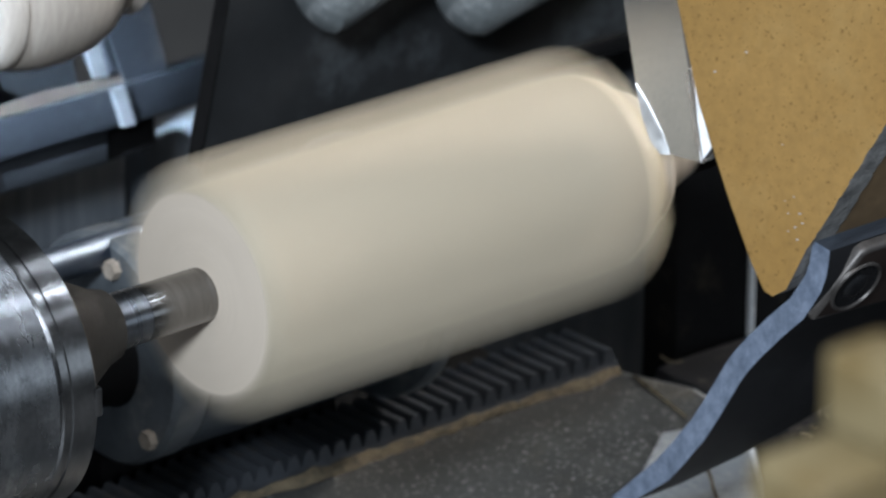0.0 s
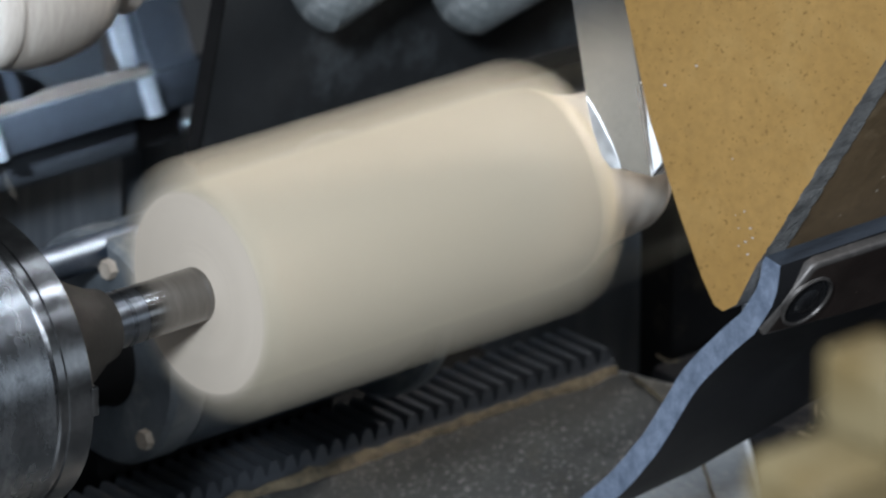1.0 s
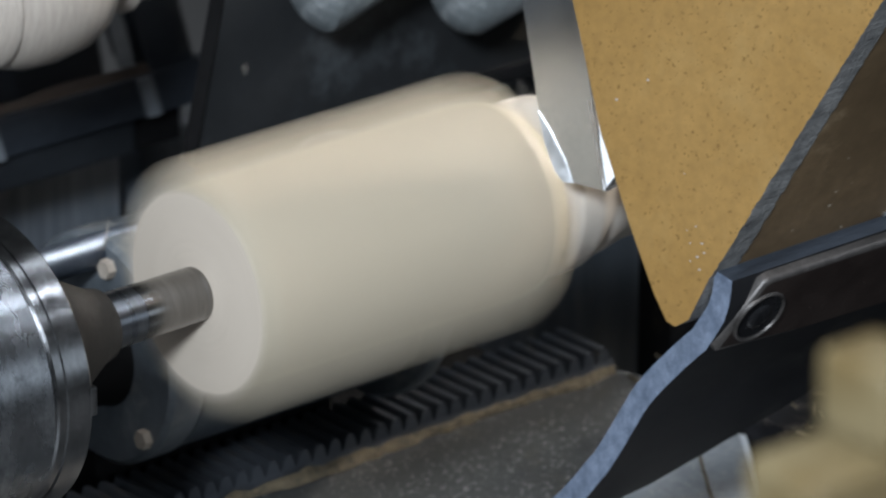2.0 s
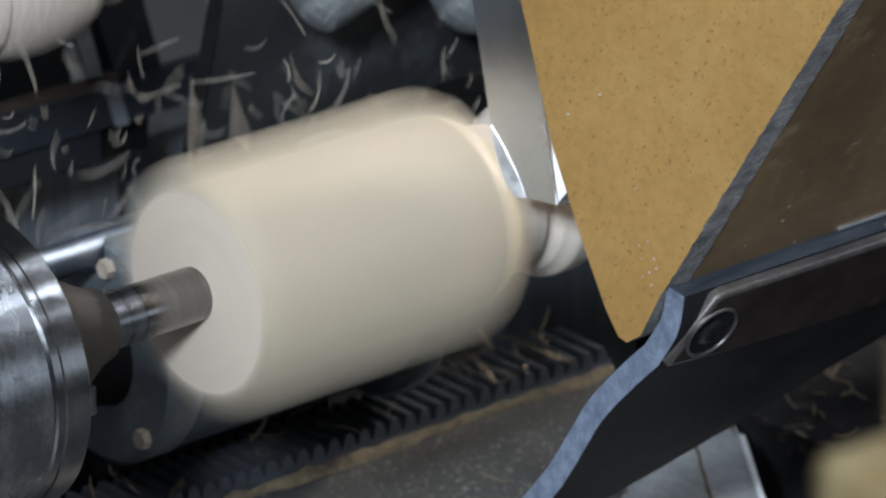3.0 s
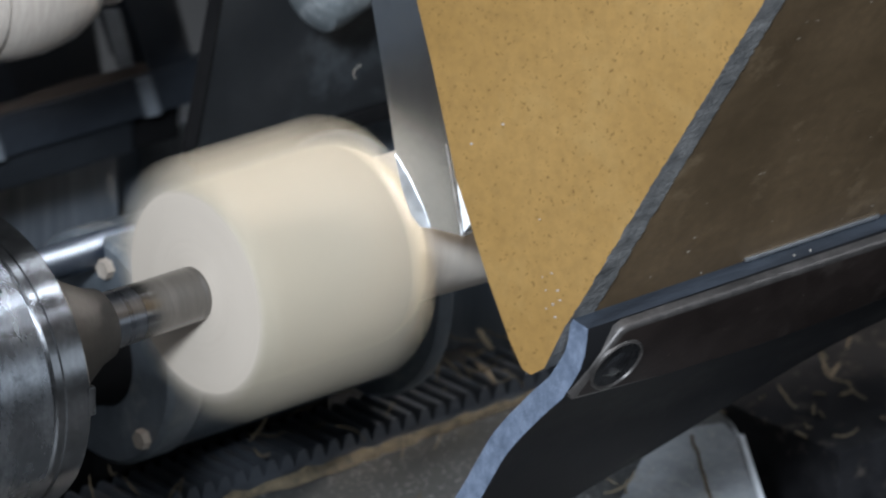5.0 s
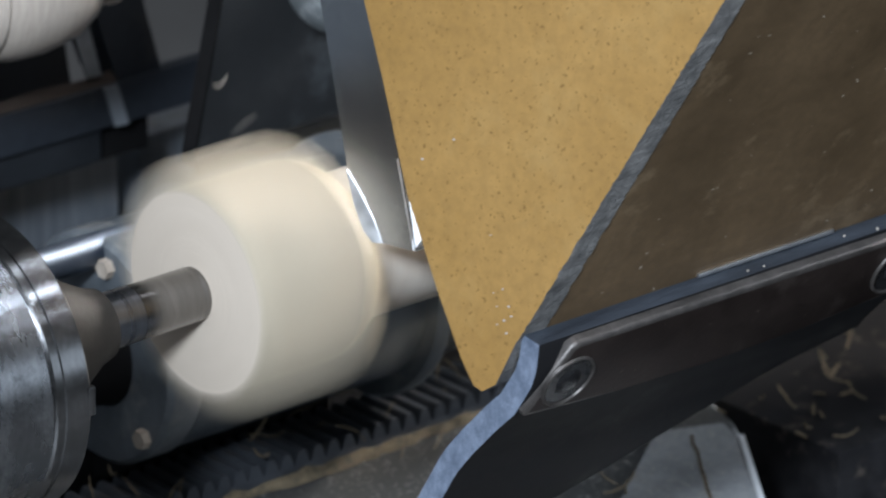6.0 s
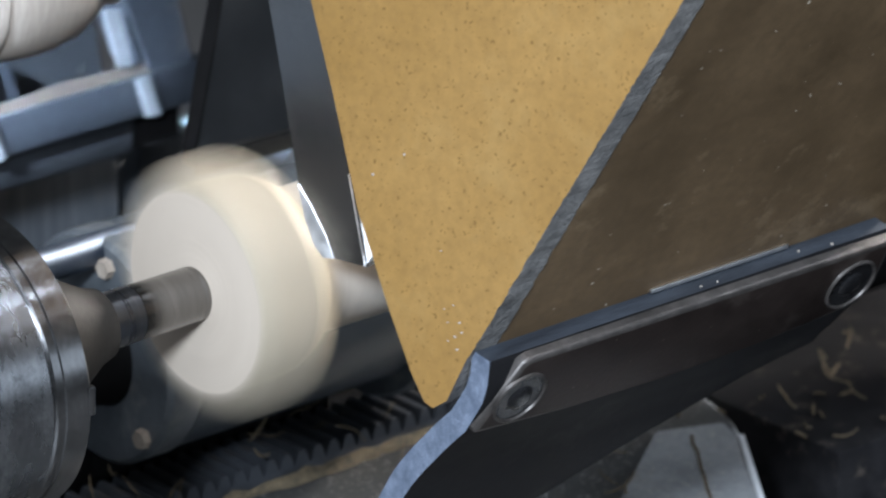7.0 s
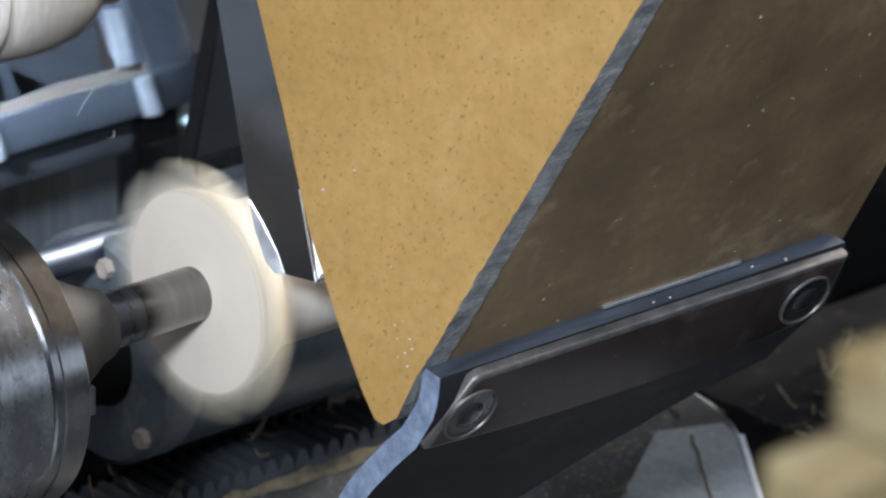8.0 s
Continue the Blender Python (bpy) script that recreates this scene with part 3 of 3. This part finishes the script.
# ---- behind the lathe ----
def curtain():
    ob = thing("dust_guard", "smeared black sheet metal dust guard behind the blank", "dust guard")
    low, high = BED_Z + 0.098, 0.45
    def edge_x(z):
        return 0.1367 + 0.2344 * z
    bm, _, _ = slab_bm([(edge_x(low), 0.165, low), (1.1, 0.165, low), (1.1, 0.165, high), (edge_x(high), 0.165, high)], (0, 0.004, 0))
    part("guard_sheet", bm, CURTAIN, ob)
    bm, _, _ = slab_bm([(edge_x(low) - 0.0012, 0.164, low), (edge_x(low) - 0.0002, 0.164, low), (edge_x(high) - 0.0002, 0.164, high), (edge_x(high) - 0.0012, 0.164, high)], (0, 0.007, 0))
    part("folded_edge", bm, DARK, ob, "folded edge of the guard")
    part("lower_lip", box_bm((edge_x(low), 0.1615, low - 0.004), (1.1, 0.1648, low + 0.003), 0.001), DARK, ob, "lower lip of the guard")
    rear = thing("rear_machine", "oily black machine body behind the guard", "machine body")
    part("machine_body", box_bm((0.275, 0.20, -1.0), (1.3, 0.262, 0.02), 0.004), DARK, rear)
    part("cover_plate", box_bm((0.2005, 0.192, -0.60), (0.80, 0.1995, -0.03), 0.003), PANEL, rear, "streaky blue-grey cover plate")
    return ob


def dusty_rods():
    for a, b, r in (((0.1640, 0.145, 0.0225), (0.245, 0.150, 0.046), 0.0150), ((0.2310, 0.145, 0.0065), (0.34, 0.150, 0.029), 0.0165)):
        a, b = Vector(a), Vector(b)
        n = (b - a).length
        prof = [(0.0, 0.004), (0.0012, 0.009), (0.004, 0.0135), (0.009, r), (0.045, r), (0.047, r * 0.86), (0.060, r * 0.9), (0.062, r * 1.06), (n, r * 1.06), (n, 0.004)]
        bm = lathe_bm(prof, 40)
        for v in bm.verts:
            v.co *= 1 + 0.05 * noise.noise(v.co * 130)
        ob = part("clamp_handle", bm, DUSTY_IRON)
        ob.matrix_world = Matrix.Translation(a) @ (b - a).to_track_quat("X", "Z").to_matrix().to_4x4()
        tagged(ob, "dust-coated round iron clamp handle above the guard", "handle", "clamp handles")


def second_spindle():
    root = thing("turned_baluster", "smooth pale turned baluster spinning on the neighbouring station", "baluster")
    prof = [(-0.20, 0.010), (-0.199, 0.022), (-0.06, 0.024), (-0.043, 0.0225), (-0.042, 0.0195), (-0.0395, 0.0195), (-0.0385, 0.0255), (-0.034, 0.0295), (-0.031, 0.0298), (-0.030, 0.0285),
            (-0.028, 0.0300), (-0.018, 0.0326), (-0.006, 0.0330), (0.006, 0.0312), (0.014, 0.0275), (0.0190, 0.0225), (0.0205, 0.0180), (0.0235, 0.0175), (0.0245, 0.0215), (0.030, 0.0228),
            (0.0335, 0.0205), (0.0345, 0.0165), (0.0375, 0.0165), (0.0385, 0.0195), (0.042, 0.0200), (0.046, 0.016), (0.060, 0.0125), (0.20, 0.012), (0.201, 0.006)]
    for name, a, b in (("shaft", 0, 6), ("bulb", 5, 17), ("ring_bead", 16, 22), ("tip", 21, len(prof))):
        part(name, lathe_bm(prof[a:b], 64), WOOD_OTHER, root)
    return root


def sander():
    """The reciprocating frame under the neighbouring station."""
    root = thing("sanding_frame", "blue-grey painted sliding frame with pale cross strips", "sliding frame")
    y = 0.27
    def plate(name, pts, y0, depth, mat, label=""):
        return part(name, slab_bm([(x, y0, z) for x, z in pts], (0, depth, 0))[0], mat, root, label)
    part("beam", box_bm((-0.10, y, -0.0645), (0.2350, y + 0.007, -0.0470), 0.0015), FRAME, root)
    part("lower_beam", box_bm((-0.10, y + 0.003, -0.0790), (0.1680, y + 0.03, -0.0650), 0.0015), FRAME_UNDER, root, "underside beam with shade put into its dark grey")
    part("end_block", box_bm((0.1685, y + 0.006, -0.0800), (0.1930, y + 0.03, -0.0650), 0.0015), DARK, root, "black block under the beam")
    plate("upright", [(0.1745, -0.0468), (0.1955, -0.0468), (0.1880, -0.0200), (0.178, 0.03), (0.153, 0.03), (0.1640, -0.0160)], y + 0.0008, 0.024, FRAME)
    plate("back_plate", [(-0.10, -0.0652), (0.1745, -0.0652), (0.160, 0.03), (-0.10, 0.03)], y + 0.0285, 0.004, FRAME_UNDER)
    plate("side_block", [(0.06, -0.0468), (0.1180, -0.0468), (0.1120, -0.030), (0.06, -0.024)], y + 0.0075, 0.016, FRAME)
    for x in (0.0, -0.0745):
        plate("pale_strip", [(x + 0.1718, -0.0642), (x + 0.1780, -0.0644), (x + 0.1730, -0.0476), (x + 0.1665, -0.0475)], y - 0.0014, 0.0012, PALE_STRIP, "pale grey enamel strip")
        plate("pale_strip", [(x + 0.1596, -0.0416), (x + 0.1668, -0.0424), (x + 0.1603, -0.0180), (x + 0.1525, -0.0165)], y + 0.0005, 0.0012, PALE_STRIP, "pale grey enamel strip")
    # dust lying along the beam
    bm = bmesh.new()
    rows = []
    for i in range(61):
        x = -0.10 + 0.295 * i / 60
        h = 0.004 + 0.002 * noise.noise((x * 40, 3, 1))
        rows.append([bm.verts.new((x, y + 0.001, -0.0468)), bm.verts.new((x, y + 0.003, -0.0468 + h)), bm.verts.new((x, y + 0.005, -0.0468 + h * 0.8)), bm.verts.new((x, y + 0.0058, -0.0468))])
    for a, b in zip(rows, rows[1:]):
        for k in range(3):
            bm.faces.new((a[k], a[k + 1], b[k + 1], b[k]))
    part("dust_layer", bm, PALE_DUST, root, "brown dust lying along the beam")
    return root


def light_blocker():
    """An unseen plate, added to slide under the spot and dim the neighbouring station."""
    root = thing("light_blocker", "unseen dark plate hung from the ceiling, added to block the spot", "lamp flap")
    part("blocker_plate", box_bm((-0.17, -0.15, -0.002), (0.17, 0.15, 0.002), 0.001), DARK, root)
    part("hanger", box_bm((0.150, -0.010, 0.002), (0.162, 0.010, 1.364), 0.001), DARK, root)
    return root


def rear_housing():
    root = thing("rear_tailstock", "scuffed grey cast tailstock housing behind the blank", "tailstock")
    m = Matrix.Translation((0.0481, 0.12, -0.0728))
    def turned(name, prof, mat, label="", seg=56, off=None):
        bm = lathe_bm(prof, seg)
        bmesh.ops.transform(bm, matrix=off or m, verts=bm.verts)
        return part(name, bm, mat, root, label)
    turned("flange", [(0.0, 0.012), (0.0, 0.0415), (0.002, 0.0432), (0.014, 0.0432), (0.0155, 0.0425), (0.016, 0.02)], HOUSING)
    turned("barrel", [(0.0163, 0.012), (0.0163, 0.0424), (0.118, 0.0424), (0.118, 0.012)], BARREL, "dark blue-grey painted barrel")
    turned("end_ring", [(0.1183, 0.02), (0.1183, 0.0488), (0.1195, 0.0498), (0.1240, 0.0498), (0.125, 0.0488), (0.125, 0.02)], HOUSING, "scuffed grey ring at the end of the barrel")
    turned("hub", [(-0.030, 0.004), (-0.030, 0.0165), (-0.002, 0.0205), (0.001, 0.022), (0.002, 0.01)], DARK, "black hub of the flange")
    for y, z in ((-0.0086, 0.0337), (-0.0280, -0.0255), (0.0255, 0.0235), (0.0300, -0.0190)):
        turned("bolt", [(-0.003, 0.0015), (-0.0032, 0.0036), (0.002, 0.0040), (0.002, 0.001)], BOLT_DUST, "dust-filled bolt head", 6, m @ Matrix.Translation((0, y, z)))
    # Steel bar added to stand in for the highlight along the barrel's top.
    turned("highlight_rod", [(-0.30, 0.002), (-0.30, 0.0064), (0.034, 0.0064), (0.036, 0.0050), (0.036, 0.002)], ROD, "bluish steel bar added as the highlight along the barrel's top", 32, Matrix.Translation((0.038, 0.12, -0.0352)))
    turned("quill", [(-0.35, 0.01), (-0.35, 0.0155), (-0.031, 0.0155), (-0.031, 0.01)], DARK)
    part("housing_foot", box_bm((0.05, 0.125, BED_Z - 0.0175), (0.16, 0.165, -0.112), 0.003), DARK, root, "black oily foot")
    for x0, x1 in ((-2.4, 0.2045), (0.2135, 0.340)):
        tagged(part("backing_panel", box_bm((x0, 0.31, -1.0), (x1, 0.33, -0.0915), 0.003), PANEL), "blue-grey painted streaky machine panel", "machine panel", "machine panels")
    return root


def lower_right():
    root = thing("chip_tray", "black tray beyond the bed, strewn with old shavings", "tray")
    part("tray_floor", box_bm((BED_END + 0.03, -0.5, BED_Z - 0.22), (1.2, 0.10, BED_Z - 0.20), 0.003), DARK, root)
    part("tray_wall", box_bm((BED_END + 0.03, 0.10, BED_Z - 0.22), (1.2, 0.12, BED_Z + 0.15), 0.003), DARK, root)
    part("tray_leg", box_bm((BED_END + 0.06, -0.10, -1.0), (1.1, 0.05, BED_Z - 0.2205), 0.003), DARK, root)
    part("end_bracket", box_bm((0.2885, -0.012, BED_Z - 0.2005), (0.42, 0.095, BED_Z - 0.003), 0.004), BRACKET, root, "dusty cast bracket at the end of the bed")
    part("seam", box_bm((0.341, 0.0975, BED_Z - 0.05), (0.3435, 0.0998, BED_Z + 0.12), 0.0006), EDGE_HIGHLIGHT, root, "thin bright upright seam")
    part("guide_bar", lathe_bm([(BED_END + 0.02, 0.01), (BED_END + 0.02, 0.02), (1.0, 0.02), (1.0, 0.01)], 32), DARK, root).location = (0, -0.12, BED_Z - 0.03)


# ---- the wooden pusher in the foreground ----
def pusher():
    root = thing("wooden_pusher", "stepped pale wooden push block on a post", "wooden block")
    part("base_block", box_bm((-0.0048, -0.0208, -0.045), (0.0300, 0.0, 0.0), 0.0025, 3), BLOCK_WOOD, root)
    part("upper_block", box_bm((0.0140, -0.0208, 0.0003), (0.0300, 0.0, 0.0173), 0.0025, 3), BLOCK_WOOD, root)
    part("post", box_bm((0.0, -0.018, -1.3494), (0.018, -0.003, -0.0451), 0.002), BLOCK_WOOD, root)
    return root


# ---- shavings ----
def shaving_mesh(rng, length, width, curl):
    bm = bmesh.new()
    n = 7
    rows = []
    a = 0.0
    p = Vector((0, 0, 0))
    for i in range(n + 1):
        w = width * (0.35 + 0.65 * math.sin(math.pi * (i + 0.6) / (n + 1.2))) * rng.uniform(0.7, 1.1)
        tw = 0.5 * curl * i / n
        side = Vector((0, math.cos(tw), math.sin(tw))) * w / 2
        off = Vector((-math.sin(a), 0, math.cos(a))) * min(0.00025, 0.3 * width)
        rows.append([bm.verts.new(p + side + off), bm.verts.new(p - side + off), bm.verts.new(p - side - off), bm.verts.new(p + side - off)])
        a += curl / n * rng.uniform(0.6, 1.4)
        p = p + Vector((math.cos(a), 0, math.sin(a))) * length / n
    for q, r in zip(rows, rows[1:]):
        for k in range(4):
            bm.faces.new((q[k], q[(k + 1) % 4], r[(k + 1) % 4], r[k]))
    bm.faces.new(rows[0])
    bm.faces.new(rows[-1])
    return bm


def lying_shavings():
    rng = random.Random(11)
    meshes = []
    for k in range(7):
        ob = part("old_shaving", shaving_mesh(rng, rng.uniform(0.006, 0.018), rng.uniform(0.0006, 0.0020), rng.uniform(-1.2, 1.2)), OLD_SHAVING)
        meshes.append(ob.data)
        ob.location = (0.295 + 0.012 * k, 0.01 + 0.009 * k, BED_Z - 0.0015)
        ob.rotation_euler = (0, 0, rng.uniform(0, 6))
        tagged(ob, "brown wood shaving lying on the lathe", "shaving", "shavings on the lathe")
    spots = [(rng.uniform(0.29, 0.36), rng.uniform(-0.005, 0.08), BED_Z - 0.0015) for _ in range(3)]
    spots += [(0.318 + 0.025 * q + rng.gauss(0, 0.012), 0.040 + 0.012 * q + rng.gauss(0, 0.014), BED_Z - 0.0018) for q in (-1, -0.5, 0, 0.5, 1) for _ in range(3)]
    spots += [(rng.uniform(BED_END + 0.05, 0.55), rng.uniform(-0.3, -0.05), BED_Z - 0.198) for _ in range(12)]
    for s in spots:
        ob = new("old_shaving", meshes[rng.randrange(7)])
        ob.location, ob.rotation_euler = s, (rng.uniform(-0.25, 0.25), rng.uniform(-0.25, 0.25), rng.uniform(0, 6.28))
        tagged(ob, "brown wood shaving lying on the lathe", "shaving", "shavings on the lathe")


FLYERS = []
FALLEN = []
RIBBONS = []


def flying_shavings():
    rng = random.Random(5)
    meshes = []
    for k in range(18):
        bm = shaving_mesh(rng, 0.004 + 0.020 * rng.random() ** 1.6, rng.uniform(0.00012, 0.00036), rng.uniform(-2.0, 2.0))
        ob = part("flying_shaving", bm, SHAVING)
        meshes.append(ob)
    times = [rng.uniform(0.0, 1.7) for _ in range(14)] + [rng.uniform(2.40, 3.05) for _ in range(170)] + [rng.uniform(3.05, 3.72) for _ in range(140)] + [rng.uniform(3.9, 6.6) for _ in range(26)] + [rng.uniform(6.6, 7.8) for _ in range(10)]
    for i, t in enumerate(times):
        ob = meshes[i] if i < len(meshes) else new("flying_shaving", meshes[rng.randrange(18)].data)
        tagged(ob, "thin pale wood shaving thrown off by the knife", "shaving", "flying shavings")
        FLYERS.append((ob, t, rng.random(), rng.random(), rng.random(), rng.random()))
    # broad ribbons of shaving
    for t, place, turn in ((3.5, (0.0881, 0.12, 0.0368), 0.15), (6.5, (0.0922, 0.12, 0.0251), -0.35), (2.8, (0.1648, 0.12, 0.0160), 0.10), (2.8, (0.0756, 0.12, 0.0186), 0.60), (3.0, (0.0916, 0.12, 0.0081), 0.05),
                           (3.0, (0.1100, 0.12, 0.0014), -0.10), (3.2, (0.1461, 0.12, 0.0076), 0.25), (3.9, (0.0296, 0.12, 0.0131), -0.50)):
        ob = part("shaving_ribbon", shaving_mesh(rng, rng.uniform(0.014, 0.023), rng.uniform(0.0018, 0.0032), rng.uniform(0.2, 0.6)), SHAVING)
        tagged(ob, "broad pale ribbon of wood shaving falling behind the blank", "shaving", "flying shavings")
        RIBBONS.append((ob, t, Vector(place), turn))
    # shavings that come down on the rack and the bed
    brown = [part("fallen_shaving", shaving_mesh(rng, rng.uniform(0.006, 0.018), rng.uniform(0.0004, 0.0012), rng.uniform(-1.3, 1.3)), OLD_SHAVING) for _ in range(6)]
    brown += [part("fallen_shaving", shaving_mesh(rng, rng.uniform(0.014, 0.028), rng.uniform(0.0018, 0.0036), rng.uniform(-0.8, 0.8)), OLD_SHAVING) for _ in range(4)]
    for i in range(64):
        ob = brown[i] if i < 10 else new("fallen_shaving", brown[rng.randrange(6)].data)
        tagged(ob, "brown wood shaving fallen on the rack", "shaving", "fallen shavings")
        if i < 26:
            place = Vector((rng.gauss(0.225, 0.022), RACK_Y + rng.uniform(-0.004, 0.034), BED_Z + 0.0115 + rng.uniform(0, 0.004)))
        elif i < 48:
            place = Vector((rng.uniform(0.03, 0.20), RACK_Y + rng.uniform(0.002, 0.036), BED_Z + 0.0115 + rng.uniform(0, 0.002)))
        else:
            place = Vector((rng.uniform(0.12, 0.24), RACK_Y - rng.uniform(0.008, 0.09), BED_Z + 0.0016))
        FALLEN.append((ob, 1.75 + 1.0 * rng.random(), place, rng.uniform(0, 6.28), rng.uniform(-0.25, 0.25)))


room()
bed()
rack()
BLANK, SHOULDER = workpiece()
drive_spindle()
tailstock()
HOOD = hood()
curtain()
dusty_rods()
BALUSTER = second_spindle()
SANDER = sander()
BLOCKER = light_blocker()
rear_housing()
lower_right()
PUSHER = pusher()
lying_shavings()
flying_shavings()


# ---- what moves ----
def motions():
    whole = [i * 0.5 for i in range(17)]
    HOOD.scale = (NEAR, NEAR, NEAR)
    walk(HOOD, [(t, pose(NEAR * SPEED * (8.0 - t) - 0.0171, -0.0220, 0.0117)) for t in whole])
    walk(SHOULDER, [(t, pose(max(cut_x(t), 0.0056), 0, 0)) for t in whole])
    # the blank turns by 88 degrees each thirtieth of a second
    walk(BLANK, [(i / 30, pose(0, 0, 0, (88 * i) % 360)) for i in range(241)])
    # each ring of stock leaves when the knife has reached it and slides on to the mandrel beyond
    for ob, x in RINGS:
        t = 8.0 - (x + RING_W + 0.0015 - CUT8) / (NEAR * SPEED)
        k = max(0, math.ceil(t * 30))
        if k == 0:
            ob.location.x = x + 0.36
            continue
        rows = [(0.0, pose(x, 0, 0))]
        if k > 1:
            rows.append((k / 30, pose(x, 0, 0)))
        rows += [((k + 1) / 30, pose(x + 0.36, 0, 0)), (8.0, pose(x + 0.36, 0, 0))]
        walk(ob, rows)
    # neighbouring baluster, shifted once between two cuts
    walk(BALUSTER, [(0.0, pose(0.0875, 0.2, 0.0380)), (1.9, pose(0.0875, 0.2, 0.0380)), (2.6, pose(0.0825, 0.2, 0.0427)), (8.0, pose(0.0825, 0.2, 0.0427))])
    # sliding frame: one stroke to and fro in 0.6 s
    walk(SANDER, [(i * 0.1, pose(0.0103 * (1 - math.cos(2 * math.pi * i / 6)), 0, 0)) for i in range(81)])
    # added light blocker: closes slowly twice and is thrown open twice
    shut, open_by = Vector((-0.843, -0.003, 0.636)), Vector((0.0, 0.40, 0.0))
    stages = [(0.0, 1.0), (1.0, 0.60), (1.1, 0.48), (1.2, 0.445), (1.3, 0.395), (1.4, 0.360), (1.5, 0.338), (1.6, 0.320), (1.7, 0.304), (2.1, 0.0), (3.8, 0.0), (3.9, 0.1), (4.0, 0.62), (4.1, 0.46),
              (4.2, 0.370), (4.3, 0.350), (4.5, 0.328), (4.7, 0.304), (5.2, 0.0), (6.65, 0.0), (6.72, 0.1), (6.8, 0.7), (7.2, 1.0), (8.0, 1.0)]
    walk(BLOCKER, [(t, Matrix.Translation(shut + open_by * f)) for t, f in stages])
    # wooden pusher: drawn away at three seconds, back at the end
    home = Vector((-0.4735, -0.7855, 0.3494))
    away = [(0.0, 0.0), (2.75, 0.0), (2.8, 0.0005), (2.9, 0.006), (3.0, 0.020), (3.1, 0.030), (3.3, 0.050), (3.8, 0.060), (7.0, 0.060), (7.5, 0.042), (7.7, 0.027), (7.8, 0.018), (7.9, 0.0125), (8.0, 0.0050)]
    walk(PUSHER, [(t, Matrix.Translation(home + Vector((0.765, -0.644, 0)) * d * 0.73)) for t, d in away])
    # shavings: held in the hood, thrown up behind the blank, then down to the floor behind the lathe
    for ob, t, a, b, c, d in FLYERS:
        k = round(t * 30)
        x0 = SPEED * (8.0 - t)
        top = Vector((-0.05 + 0.28 * a, 0.05 + 0.10 * b, 0.0))
        top.x += 0.75 * (top.y - 0.05)
        top.z = 0.045 - 0.22 * (top.x - 0.14) - 0.56 * (top.y - 0.12) + 0.012 * c - 0.078 * ((7.3 * a + 3.1 * b) % 1.0)
        drift = Vector((-0.05 + 0.08 * d, 0.03 * (c - 0.5), -0.02 - 0.09 * c * d))
        held = Vector((0.06 + x0, 0.0, 0.12))
        rows = [(0.0, Matrix.Translation(Vector((0.06 + SPEED * 8.0, 0.0, 0.12))))]
        if k > 2:
            rows.append((k / 30, Matrix.Translation(held)))
        spin = Vector((a - 0.5, b - 0.5, d - 0.3)).normalized()
        rows.append(((k + 1) / 30, Matrix.Translation(held.lerp(top, 0.55) + Vector((0, 0, 0.06)))))
        first = Matrix.Rotation(0.6 + 1.9 * c, 4, "Y") @ Matrix.Rotation(2.6 * (d - 0.5), 4, "Z")
        for n in range(0, 10):
            s = n * 0.1
            f = k + 2 + 3 * n
            if f >= 239:
                break
            p = top + drift * s - Vector((0, 0, 0.12 * s * s + 12.0 * max(0.0, s - 0.55) ** 2))
            p.z = max(p.z, -0.996)
            rows.append((f / 30, Matrix.Translation(p) @ Matrix.Rotation(s * (0.4 + 2 * d), 4, spin) @ first))
        rows.append((8.0, rows[-1][1]))
        walk(ob, rows)
    for ob, t, place, turn in RIBBONS:
        k = round(t * 30)
        lie = Matrix.Rotation(turn, 4, "Y") @ Matrix.Rotation(1.45, 4, "Y") @ Matrix.Rotation(0.9, 4, "X")
        rows = [(0.0, Matrix.Translation(Vector((0.06 + SPEED * 8.0, 0.0, 0.12)))), ((k - 6) / 30, Matrix.Translation(Vector((0.06 + SPEED * (8.0 - t), 0.0, 0.12)))),
                ((k - 4) / 30, Matrix.Translation(place + Vector((0.03, 0, 0.10))) @ lie)]
        for n in range(-2, 11):
            fall = n / 30 * (0.8 + 0.10 * n)
            rows.append(((k + n) / 30, Matrix.Translation(place - Vector((0.06 * n / 30, 0, fall))) @ Matrix.Rotation(0.03 * n, 4, "Y") @ lie))
        rows.append(((k + 16) / 30, Matrix.Translation(Vector((place.x - 0.05, 0.145, -0.99)))))
        rows.append((8.0, rows[-1][1]))
        walk(ob, rows)
    for ob, t, place, turn, tilt in FALLEN:
        rest = Matrix.Translation(place) @ Euler((tilt, tilt * 0.6, turn)).to_matrix().to_4x4()
        k = round(t * 30)
        held = Vector((0.075, -0.01, 0.10))
        rows = [(0.0, Matrix.Translation(held + Vector((SPEED * 8, 0, 0)))), (k / 30, Matrix.Translation(held + Vector((SPEED * (8 - t), 0, 0))))]
        for n in range(1, 5):
            f = n / 4
            p = rows[1][1].translation.lerp(place, f) + Vector((0, 0.03, 0.10)) * (f * (1 - f))
            rows.append(((k + 2 * n) / 30, Matrix.Translation(p) @ Euler((tilt + 2.4 * (1 - f), tilt * 0.6, turn + 1.5 * (1 - f))).to_matrix().to_4x4()))
        rows[-1] = (rows[-1][0], rest)
        rows.append((8.0, rest))
        walk(ob, rows)


motions()
